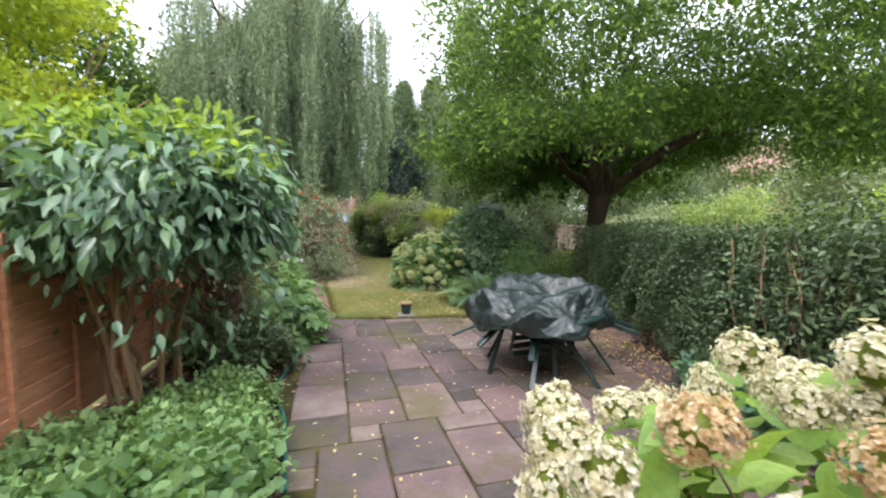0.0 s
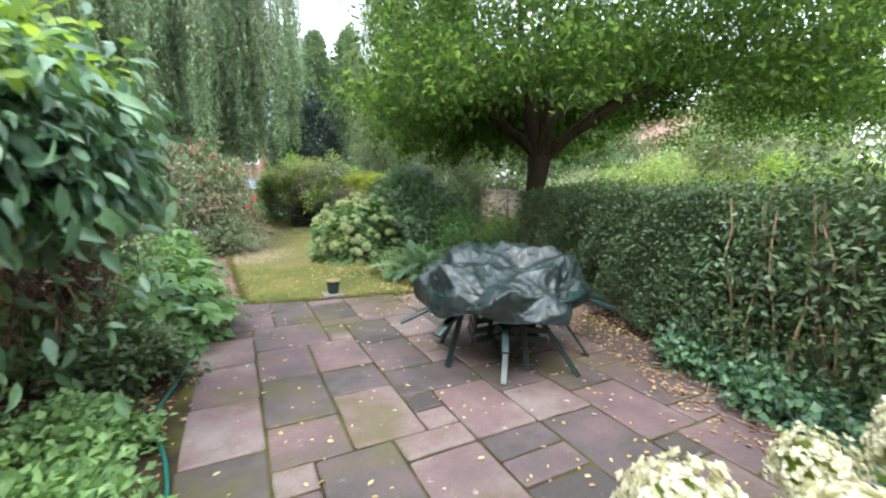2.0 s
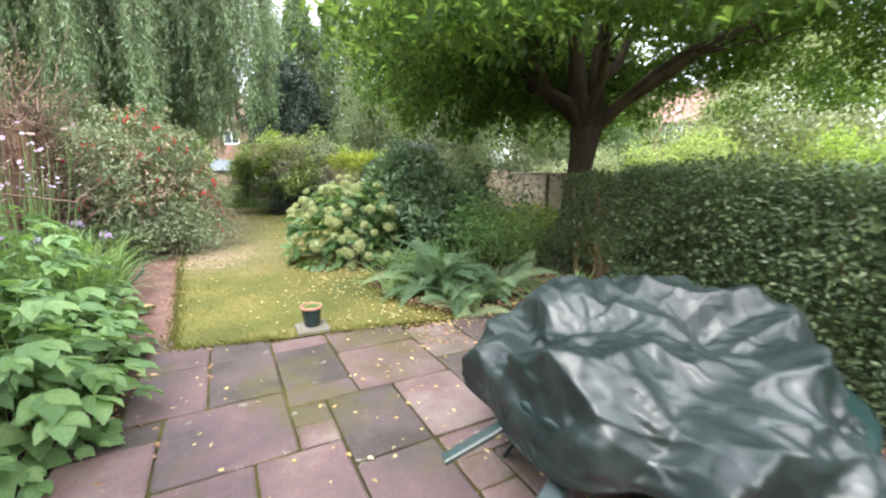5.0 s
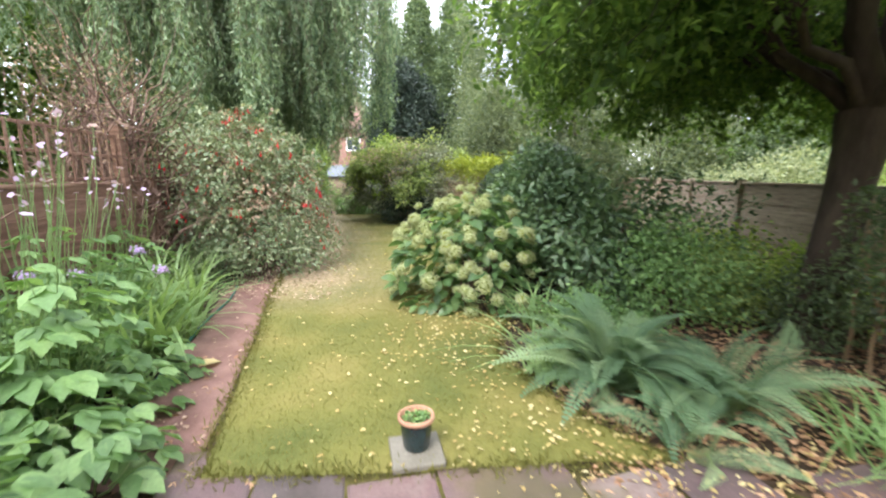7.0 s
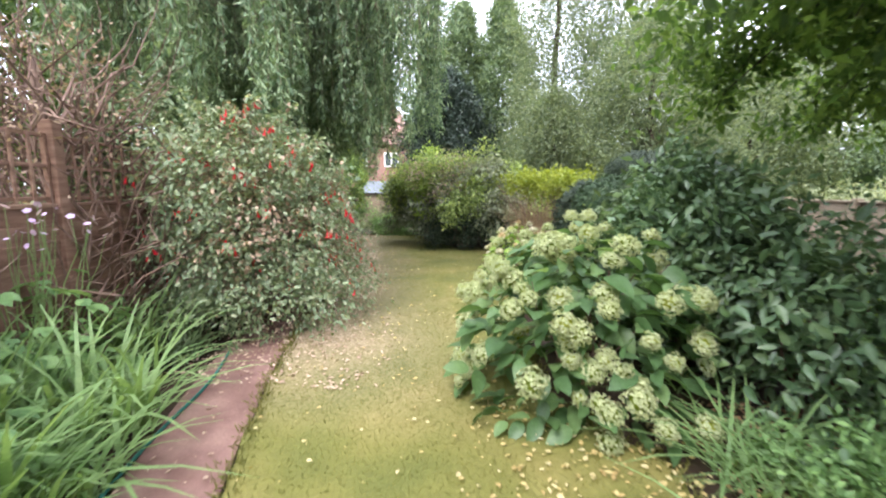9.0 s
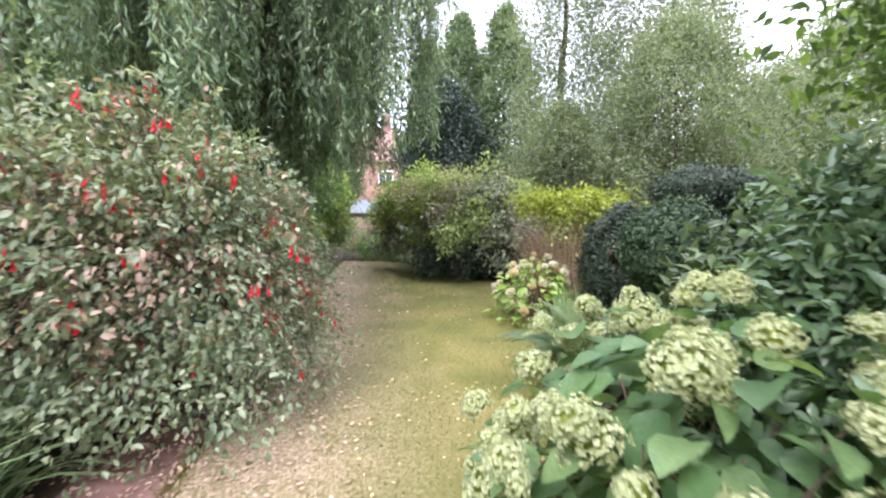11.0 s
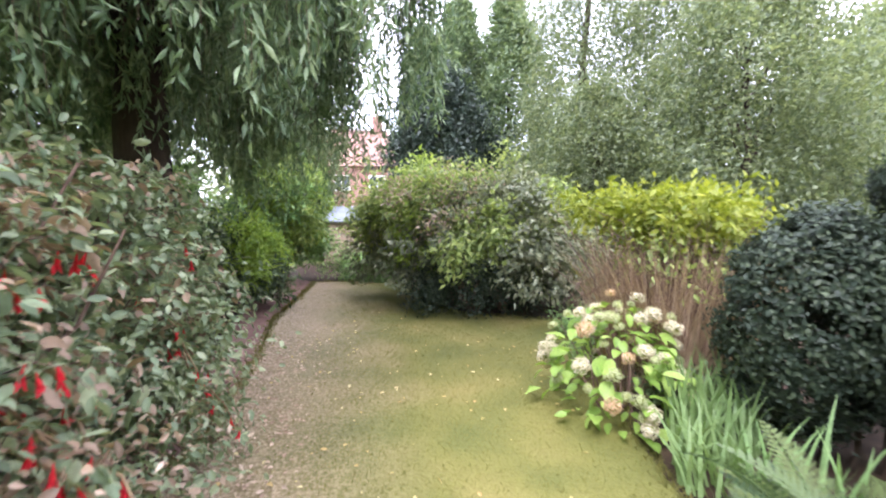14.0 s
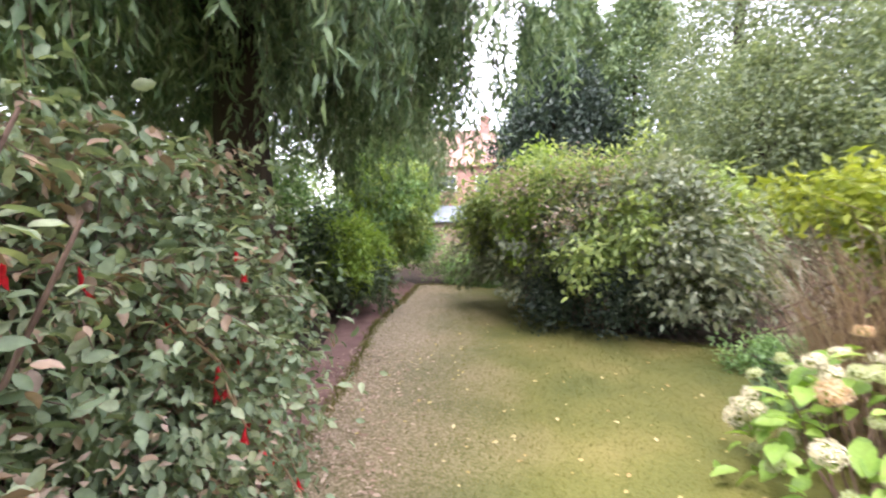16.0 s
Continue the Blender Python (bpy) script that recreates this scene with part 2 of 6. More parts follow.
    "white": rough_material("white_paint", [(0.3, (0.7, 0.7, 0.68)), (0.7, (0.82, 0.82, 0.8))], 3, 0.6, 0.1, 40),
    "green_paint": rough_material("dark_green_paint", [(0.3, (0.005, 0.018, 0.018)), (0.7, (0.013, 0.038, 0.035))], 5, 0.35, 0.15, 40, spec=0.6),
    "hose": rough_material("green_hose_rubber", [(0.3, (0.01, 0.09, 0.07)), (0.7, (0.02, 0.14, 0.11))], 8, 0.45, 0.05, 60),
    "glaze": rough_material("blue_green_glaze", [(0.3, (0.008, 0.02, 0.022)), (0.7, (0.02, 0.045, 0.05))], 6, 0.25, 0.1, 40, spec=0.6),
    "terracotta": rough_material("terracotta", [(0.3, (0.3, 0.15, 0.09)), (0.7, (0.46, 0.28, 0.19))], 8, 0.85, 0.3, 60),
    "moss": rough_material("moss", [(0.3, (0.05, 0.06, 0.012)), (0.7, (0.16, 0.16, 0.03))], 9, 1.0, 1.0, 120),
}

# moss and damp stains across the paving, on top of each slab's own colour
snt, slk = M["slab"].node_tree.nodes, M["slab"].node_tree.links
sgeo = snt.new("ShaderNodeNewGeometry")
for sc, lo, hi, colour, amount in ((1.5, 0.5, 0.62, (0.088, 0.082, 0.026), 0.62), (0.8, 0.5, 0.7, (0.07, 0.06, 0.055), 0.55), (7.0, 0.64, 0.7, (0.36, 0.34, 0.3), 0.6)):
    sno = snt.new("ShaderNodeTexNoise")
    sno.inputs["Scale"].default_value, sno.inputs["Detail"].default_value, sno.inputs["Roughness"].default_value = sc, 9, 0.65
    sof = snt.new("ShaderNodeVectorMath")
    sof.inputs[1].default_value = (sc * 3.3, 2.0, 5.0)
    slk.new(sgeo.outputs["Position"], sof.inputs[0])
    slk.new(sof.outputs[0], sno.inputs["Vector"])
    smr = snt.new("ShaderNodeMapRange")
    smr.inputs["From Min"].default_value, smr.inputs["From Max"].default_value, smr.inputs["To Max"].default_value = lo, hi, amount
    slk.new(sno.outputs[0], smr.inputs[0])
    smx = snt.new("ShaderNodeMix")
    smx.data_type = "RGBA"
    smx.inputs[7].default_value = (*colour, 1)
    sbs = snt["Principled BSDF"].inputs["Base Color"]
    slk.new(sbs.links[0].from_socket, smx.inputs[6])
    slk.new(smr.outputs[0], smx.inputs[0])
    slk.new(smx.outputs[2], sbs)

glass, gnt, glk = nodes_of("window_glass")
gnt["Principled BSDF"].inputs["Base Color"].default_value = (0.06, 0.07, 0.08, 1)
gnt["Principled BSDF"].inputs["Roughness"].default_value = 0.08
M["glass"] = glass

# tarpaulin: dark green plastic sheet with a weave and creases
tarp, tnt, tlk = nodes_of("tarpaulin")
tb = tnt["Principled BSDF"]
ttc = tnt.new("ShaderNodeTexCoord")
tn1 = tnt.new("ShaderNodeTexNoise")
tn1.inputs["Scale"].default_value, tn1.inputs["Detail"].default_value, tn1.inputs["Distortion"].default_value = 5, 6, 1.2
tn2 = tnt.new("ShaderNodeTexNoise")
tn2.noise_type = "RIDGED_MULTIFRACTAL"
tn2.inputs["Scale"].default_value, tn2.inputs["Detail"].default_value = 9, 4
twarp = tnt.new("ShaderNodeVectorMath")
twarp.operation = "MULTIPLY_ADD"
twarp.inputs[1].default_value = (0.15, 0.15, 0.15)
tlk.new(ttc.outputs["Object"], tn1.inputs["Vector"])
tlk.new(tn1.outputs["Color"], twarp.inputs[0])
tlk.new(ttc.outputs["Object"], twarp.inputs[2])
tlk.new(twarp.outputs[0], tn2.inputs["Vector"])
tr_ = ramp(tnt, [(0.3, (0.006, 0.014, 0.013)), (0.55, (0.016, 0.026, 0.025)), (0.8, (0.036, 0.052, 0.05))])
tlk.new(tn1.outputs[0], tr_.inputs[0])
tlk.new(tr_.outputs[0], tb.inputs["Base Color"])
tb.inputs["Roughness"].default_value = 0.42
tb.inputs["Specular IOR Level"].default_value = 0.55
tbp = tnt.new("ShaderNodeBump")
tbp.inputs["Strength"].default_value, tbp.inputs["Distance"].default_value = 0.9, 0.014
tlk.new(tn2.outputs[0], tbp.inputs["Height"])
tlk.new(tbp.outputs[0], tb.inputs["Normal"])
M["tarp"] = tarp

# ---------- tools ----------
rng = np.random.default_rng(7)


def thing(name, label, category, x=0.0, y=0.0, z=0.0, rz=0.0, group="", kind=""):
    ob = new(name)
    ob.empty_display_size = 0.1
    ob.matrix_basis = pose(x, y, z, 0, 0, rz)
    return tagged(ob, label, category, group, kind)


def put(ob, mat, parent=None, label="", kind=""):
    if mat is not None and not ob.data.materials:
        ob.data.materials.append(mat)
    if parent is not None:
        ob.parent = parent
    return tagged(ob, label=label, kind=kind)


def mesh_from(name, verts, faces):
    """A mesh from arrays; all faces have the same number of corners."""
    verts = np.asarray(verts, dtype=np.float32).reshape(-1, 3)
    faces = np.asarray(faces, dtype=np.int32)
    k = faces.shape[1]
    me = bpy.data.meshes.new(name)
    me.vertices.add(len(verts))
    me.vertices.foreach_set("co", verts.ravel())
    me.loops.add(faces.size)
    me.loops.foreach_set("vertex_index", faces.ravel())
    me.polygons.add(len(faces))
    me.polygons.foreach_set("loop_start", np.arange(0, faces.size, k, dtype=np.int32))
    me.polygons.foreach_set("loop_total", np.full(len(faces), k, dtype=np.int32))
    me.update(calc_edges=True)
    return me


def part(name, bm, mat, parent=None, label=""):
    me = bpy.data.meshes.new(name)
    bm.to_mesh(me)
    bm.free()
    return put(new(name, me), mat, parent, label)


def mesh_part(name, me, mat, parent=None, label="", kind="", smooth=False):
    if smooth:
        me.polygons.foreach_set("use_smooth", np.ones(len(me.polygons), dtype=bool))
    return put(new(name, me), mat, parent, label, kind)


def unit(v):
    return v / np.maximum(np.linalg.norm(v, axis=-1, keepdims=True), 1e-9)


def leaves(points, along, normal, length, width, fold=0.25, droop=0.15, full=False):
    """Arrays of leaf blades: base at points, tip along, folded at the midrib. full: six corners, else four."""
    n = len(points)
    a = unit(along)
    side = unit(np.cross(a, normal))
    up = np.cross(side, a)
    L = np.broadcast_to(np.asarray(length, float), n)[:, None]
    W = np.broadcast_to(np.asarray(width, float), n)[:, None] * 0.5
    if full:
        prof = ((0, 0, 0), (0.18, 0.68, fold), (0.44, 1, fold), (0.76, 0.62, fold), (1, 0, -droop), (0.76, -0.62, fold), (0.44, -1, fold), (0.18, -0.68, fold), (0.5, 0, -0.01))
        faces = np.array(((0, 1, 2, 8), (8, 2, 3, 4), (0, 8, 6, 7), (8, 4, 5, 6)))
    else:
        prof = ((0, 0, 0), (0.42, 1, fold), (1, 0, -droop), (0.42, -1, fold))
        faces = np.array(((0, 1, 2), (0, 2, 3)))
    v = np.stack([points + a * L * p + side * W * q + up * (W * r if q else L * r) for p, q, r in prof], axis=1)
    k = len(prof)
    f = (faces[None] + (np.arange(n) * k)[:, None, None]).reshape(-1, faces.shape[1])
    return v.reshape(-1, 3), f


def leaf_mesh(name, *args, **kw):
    return mesh_from(name, *leaves(*args, **kw))


def rand_dir(n):
    return unit(rng.normal(size=(n, 3)))


def clump_points(c, r, clumps, per, spread, shell=0.55, low=-1.0, lump=0.22):
    """Leaf places in an uneven ellipsoid: clumps near its skin, leaves about each clump. Gives places and outward ways."""
    d = rand_dir(clumps * 3)
    d = d[d[:, 2] > low][:clumps]
    ph = rng.uniform(0, 6.28, 6)
    bulge = 1 + lump * (np.sin(d[:, 0] * 4 + ph[0]) * np.sin(d[:, 1] * 4 + ph[1]) + 0.6 * np.sin(d[:, 2] * 6 + ph[2] + d[:, 0] * 5))
    depth = shell + (1 - shell) * rng.random(len(d)) ** 0.5
    cc = d * (depth * bulge)[:, None]
    p = np.repeat(cc, per, axis=0)
    out = np.repeat(d, per, axis=0)
    q = p * np.array(r) + np.array(c) + np.clip(rng.normal(size=p.shape), -2.1, 2.1) * spread
    return q, out


def foliage(name, c, r, clumps, per, leaf, mat, parent, spread=0.09, aspect=0.45, shell=0.5, low=-1.0, lump=0.22, hang=0.0, full=False, floor_z=0.02, flat=0.5, clip=0.0):
    p, out = clump_points(c, r, clumps, per, spread, shell, low, lump)
    out = out[p[:, 2] > floor_z]
    p = p[p[:, 2] > floor_z]
    n = len(p)
    way = unit(out * 0.8 + rng.normal(size=(n, 3)) * 0.7 + np.array((0, 0, -hang)))
    nor = unit(np.array((0, 0, flat)) + out * 0.6 + rng.normal(size=(n, 3)) * 0.5)
    if clip:
        # shorn faces: blades lie in the skin
        nor = unit(out * clip + rng.normal(size=(n, 3)) * 0.45)
        way = unit(np.cross(nor, rng.normal(size=(n, 3))) + out * 0.25)
    size = leaf * rng.uniform(0.6, 1.25, n)
    return mesh_part(name, leaf_mesh(name, p, way, nor, size, size * aspect, full=full), mat, parent)


def tube_arrays(pts, radii, sides=7):
    pts = np.asarray(pts, float)
    tang = np.gradient(pts, axis=0)
    tang = unit(tang)
    ref = np.array((0.31, 0.95, 0.05))
    u = unit(np.cross(tang, ref))
    w = np.cross(tang, u)
    ang = np.linspace(0, 2 * np.pi, sides, endpoint=False)
    ring = (np.cos(ang)[None, :, None] * u[:, None] + np.sin(ang)[None, :, None] * w[:, None]) * np.asarray(radii, float)[:, None, None]
    v = (pts[:, None] + ring).reshape(-1, 3)
    i, j = np.meshgrid(np.arange(len(pts) - 1), np.arange(sides), indexing="ij")
    a, b = i * sides + j, i * sides + (j + 1) % sides
    return v, np.stack((a, b, b + sides, a + sides), axis=-1).reshape(-1, 4)


def curve_pts(a, b, sag=0.0, wob=0.03, n=7):
    """A wandering line from a to b that sags (or rises, minus) in the middle."""
    t = np.linspace(0, 1, n)[:, None]
    p = np.array(a) * (1 - t) + np.array(b) * t
    p[:, 2] -= sag * 4 * t[:, 0] * (1 - t[:, 0])
    w = rng.normal(size=(n, 3)) * wob
    w[0] = w[-1] = 0
    return p + w


def tubes(name, lines, mat, parent, sides=6, label="", kind=""):
    """lines: (points, radius at start, radius at end). One mesh; a singular name gives each line its own."""
    if name in ("stem", "limb", "trunk", "flower_stem") and len(lines) > 1:
        for i, ln in enumerate(lines):
            tubes("limb" if name == "trunk" and i else name, [ln], mat, parent, sides, label)
        return None
    V, F, k = [], [], 0
    for pts, r0, r1 in lines:
        v, f = tube_arrays(pts, np.linspace(r0, r1, len(pts)), sides)
        V.append(v)
        F.append(f + k)
        k += len(v)
    return mesh_part(name, mesh_from(name, np.concatenate(V), np.concatenate(F)), mat, parent, label, kind, smooth=True)


def box(bm, x0, y0, z0, x1, y1, z1, bevel=0.0):
    vs = [bm.verts.new((x, y, z)) for x in (x0, x1) for y in (y0, y1) for z in (z0, z1)]
    fs = [bm.faces.new([vs[i] for i in q]) for q in ((0, 1, 3, 2), (4, 6, 7, 5), (0, 4, 5, 1), (2, 3, 7, 6), (0, 2, 6, 4), (1, 5, 7, 3))]
    if bevel:
        es = list({e for f in fs for e in f.edges})
        bmesh.ops.bevel(bm, geom=es, offset=bevel, segments=1, affect="EDGES")


def box_mesh(name, sx, sy, sz, bevel=0.004):
    """A bevelled block, its base's middle at the origin."""
    bm = bmesh.new()
    box(bm, -sx / 2, -sy / 2, 0, sx / 2, sy / 2, sz, bevel)
    me = bpy.data.meshes.new(name)
    bm.to_mesh(me)
    bm.free()
    return me


def lathe(name, prof, mat, parent=None, seg=28, label=""):
    bm = bmesh.new()
    rings = []
    for r, z in prof:
        rings.append([bm.verts.new((r * math.cos(6.28319 * i / seg), r * math.sin(6.28319 * i / seg), z)) for i in range(seg)])
    for a, b in zip(rings, rings[1:]):
        for i in range(seg):
            bm.faces.new((a[i], a[(i + 1) % seg], b[(i + 1) % seg], b[i]))
    ob = part(name, bm, mat, parent, label)
    for p in ob.data.polygons:
        p.use_smooth = True
    return ob


def sheet(name, outline, z, mat, wobble=0.0, label="", step=0.25):
    """A flat patch of ground with an uneven outline."""
    pts = []
    for (x0, y0), (x1, y1) in zip(outline, outline[1:] + outline[:1]):
        k = max(1, int(math.hypot(x1 - x0, y1 - y0) / step))
        pts += [(x0 + (x1 - x0) * i / k, y0 + (y1 - y0) * i / k) for i in range(k)]
    bm = bmesh.new()
    vs = []
    for x, y in pts:
        w = noise.noise_vector(Vector((x * 2.1, y * 2.1, 3.0))) * wobble
        vs.append(bm.verts.new((x + w.x, y + w.y, z)))
    bm.faces.new(vs)
    bmesh.ops.triangulate(bm, faces=bm.faces[:])
    return tagged(part(name, bm, mat), label=label, kind="structure")


def inside(x, y, outline):
    r = np.zeros(len(x), bool)
    for (x0, y0), (x1, y1) in zip(outline, outline[1:] + outline[:1]):
        c = (y0 > y) != (y1 > y)
        r ^= c & (x < (x1 - x0) * (y - y0) / ((y1 - y0) or 1e-9) + x0)
    return r

# ---------- ground ----------
LAWN = [(-1.62, 6.28), (-1.98, 7.4), (-2.2, 8.1), (-2.62, 9.3), (-2.95, 10.4), (-3.25, 11.6), (-3.45, 12.9), (-3.75, 14.0), (-4.12, 15.0), (-4.65, 16.3), (-5.1, 18.3), (-5.5, 19.9),
        (-4.4, 20.3), (-3.4, 19.9), (-2.6, 18.0), (-1.9, 17.1), (-0.4, 16.8), (-0.05, 15.4), (-0.3, 14.4), (-0.45, 13.5), (-0.4, 12.4), (-0.7, 11.3), (-0.55, 10.2), (-0.5, 9.2),
        (0.1, 8.6), (-0.05, 7.8), (0.3, 7.0), (0.75, 6.5)]
PATH = [(-1.64, 6.2), (-2.0, 7.4), (-2.22, 8.1), (-2.64, 9.3), (-2.97, 10.4), (-3.27, 11.6), (-3.47, 12.9), (-3.77, 14.0), (-4.14, 15.0), (-4.67, 16.3), (-5.12, 18.3), (-5.52, 19.9), (-6.3, 20.6),
        (-5.95, 18.6), (-5.4, 16.6), (-4.75, 15.2), (-4.4, 14.2), (-4.1, 13.1), (-3.9, 11.8), (-3.6, 10.5), (-3.25, 9.3), (-2.85, 8.3), (-2.6, 7.5), (-2.25, 6.7), (-2.1, 6.2)]

# the ground itself: bed soil near, rough grass far off
gm, gnt_, glk_ = nodes_of("open_ground")
gb = gnt_["Principled BSDF"]
gg = gnt_.new("ShaderNodeNewGeometry")
gn = gnt_.new("ShaderNodeTexNoise")
gn.inputs["Scale"].default_value, gn.inputs["Detail"].default_value = 0.6, 8
glk_.new(gg.outputs["Position"], gn.inputs["Vector"])
gr = ramp(gnt_, [(0.35, (0.11, 0.14, 0.05)), (0.55, (0.2, 0.24, 0.08)), (0.75, (0.3, 0.33, 0.14))])
glk_.new(gn.outputs[0], gr.inputs[0])
glk_.new(gr.outputs[0], gb.inputs["Base Color"])
gb.inputs["Roughness"].default_value = 0.95
bm = bmesh.new()
bmesh.ops.create_grid(bm, x_segments=12, y_segments=12, size=400)
ground = tagged(part("ground", bm, gm), "rough grass ground reaching the horizon", "ground", kind="structure")
ground.location.z = -0.04

sheet("flower_bed", [(-1.5, -2.4), (3.6, -2.4), (3.7, 6.0), (4.7, 10.0), (5.2, 15.0), (5.6, 24.0), (-7.7, 24.0)], -0.02, M["soil"], 0.0, "dark bare soil with leaf litter")
path = sheet("path", PATH, 0.0, M["brick_path"], 0.03, "worn red tarmac garden path with dust")

# lawn: mown, yellowing, worn bare along the path side
lm, lnt, llk = nodes_of("lawn_turf")
lb = lnt["Principled BSDF"]
lg = lnt.new("ShaderNodeNewGeometry")
ln1 = lnt.new("ShaderNodeTexNoise")
ln1.inputs["Scale"].default_value, ln1.inputs["Detail"].default_value = 1.1, 6
ln2 = lnt.new("ShaderNodeTexNoise")
ln2.inputs["Scale"].default_value, ln2.inputs["Detail"].default_value = 45, 6
for n in (ln1, ln2):
    llk.new(lg.outputs["Position"], n.inputs["Vector"])
lr = ramp(lnt, [(0.3, (0.075, 0.09, 0.016)), (0.5, (0.126, 0.126, 0.026)), (0.7, (0.19, 0.166, 0.047))])
llk.new(ln1.outputs[0], lr.inputs[0])
lr2 = ramp(lnt, [(0.3, (0.17, 0.12, 0.083)), (0.55, (0.29, 0.222, 0.15)), (0.8, (0.42, 0.34, 0.225))])
llk.new(ln2.outputs[0], lr2.inputs[0])
lsep = lnt.new("ShaderNodeSeparateXYZ")
llk.new(lg.outputs["Position"], lsep.inputs[0])


def calc(nt, lk, op, a, b):
    m = nt.new("ShaderNodeMath")
    m.operation = op
    for i, v in enumerate((a, b)):
        if isinstance(v, (int, float)):
            m.inputs[i].default_value = v
        elif v is not None:
            lk.new(v, m.inputs[i])
    return m.outputs[0]


# distance from the path's edge, which runs from (-1.6, 6.2) to (-4.2, 15)
edge_x = calc(lnt, llk, "ADD", lsep.outputs[0], calc(lnt, llk, "MULTIPLY", lsep.outputs[1], 0.27))
wear = calc(lnt, llk, "ADD", edge_x, calc(lnt, llk, "MULTIPLY", ln1.outputs[0], -1.5))
wr = lnt.new("ShaderNodeMapRange")
wr.inputs["From Min"].default_value, wr.inputs["From Max"].default_value = 0.95, -0.6
llk.new(wear, wr.inputs[0])
yr = lnt.new("ShaderNodeMapRange")
yr.inputs["From Min"].default_value, yr.inputs["From Max"].default_value = 8.6, 10.2
llk.new(lsep.outputs[1], yr.inputs[0])
patchy = lnt.new("ShaderNodeMapRange")
patchy.inputs["From Min"].default_value, patchy.inputs["From Max"].default_value = 0.36, 0.56
patchy.inputs["To Min"].default_value = 0.45
llk.new(ln2.outputs[0], patchy.inputs[0])
wf = calc(lnt, llk, "MULTIPLY", calc(lnt, llk, "MULTIPLY", wr.outputs[0], yr.outputs[0]), patchy.outputs[0])
lmix = lnt.new("ShaderNodeMix")
lmix.data_type = "RGBA"
llk.new(wf, lmix.inputs[0])
llk.new(lr.outputs[0], lmix.inputs[6])
llk.new(lr2.outputs[0], lmix.inputs[7])
lhs = lnt.new("ShaderNodeHueSaturation")
lmr = lnt.new("ShaderNodeMapRange")
lmr.inputs["To Min"].default_value, lmr.inputs["To Max"].default_value = 0.74, 1.28
llk.new(ln2.outputs[0], lmr.inputs[0])
llk.new(lmr.outputs[0], lhs.inputs["Value"])
llk.new(lmix.outputs[2], lhs.inputs["Color"])
llk.new(lhs.outputs[0], lb.inputs["Base Color"])
lb.inputs["Roughness"].default_value = 0.95
lbp = lnt.new("ShaderNodeBump")
lbp.inputs["Strength"].default_value, lbp.inputs["Distance"].default_value = 0.6, 0.02
llk.new(ln2.outputs[0], lbp.inputs["Height"])
llk.new(lbp.outputs[0], lb.inputs["Normal"])
lawn = sheet("lawn", LAWN, 0.008, lm, 0.06, "short yellow-green lawn worn bare beside the path")

# patio bed under the slabs
PATIO = [(-0.6, -2.3), (-0.75, 1.9), (-1.15, 2.8), (-1.48, 3.6), (-1.5, 4.6), (-1.68, 6.3), (0.85, 6.5), (1.3, 6.25), (2.3, 6.1), (2.45, 2.4), (2.8, -2.3)]
sheet("patio_bed", PATIO, -0.008, M["joint"], 0.04, "mossy sand between the paving slabs")
PATIO_ROT = 15.0
pbase = thing("patio", "mauve and grey riven paving slabs with mossy joints", "paving", 0.0, 0.0, 0.0, PATIO_ROT, kind="structure")
slab_meshes = {}


def slab_mesh(sx, sy):
    """A riven slab: chipped outline, rounded edge."""
    bm = bmesh.new()
    hx, hy = sx / 2 - 0.008, sy / 2 - 0.008
    ring = []
    for (ax, ay), (bx, by) in zip(((-hx, -hy), (hx, -hy), (hx, hy), (-hx, hy)), ((hx, -hy), (hx, hy), (-hx, hy), (-hx, -hy))):
        for u in (0.03, 0.35, 0.68, 0.97):
            ring.append((ax + (bx - ax) * u + rng.normal() * 0.003, ay + (by - ay) * u + rng.normal() * 0.003))
    low = [bm.verts.new((x, y, 0)) for x, y in ring]
    mid = [bm.verts.new((x, y, 0.03)) for x, y in ring]
    top = [bm.verts.new((x * (1 - 0.012 / hx), y * (1 - 0.012 / hy), 0.037 + rng.normal() * 0.0008)) for x, y in ring]
    k = len(ring)
    for a, b in ((low, mid), (mid, top)):
        for i in range(k):
            bm.faces.new((a[i], a[(i + 1) % k], b[(i + 1) % k], b[i]))
    bm.faces.new(top)
    me = bpy.data.meshes.new("slab")
    bm.to_mesh(me)
    bm.free()
    me.materials.append(M["slab"])
    return me


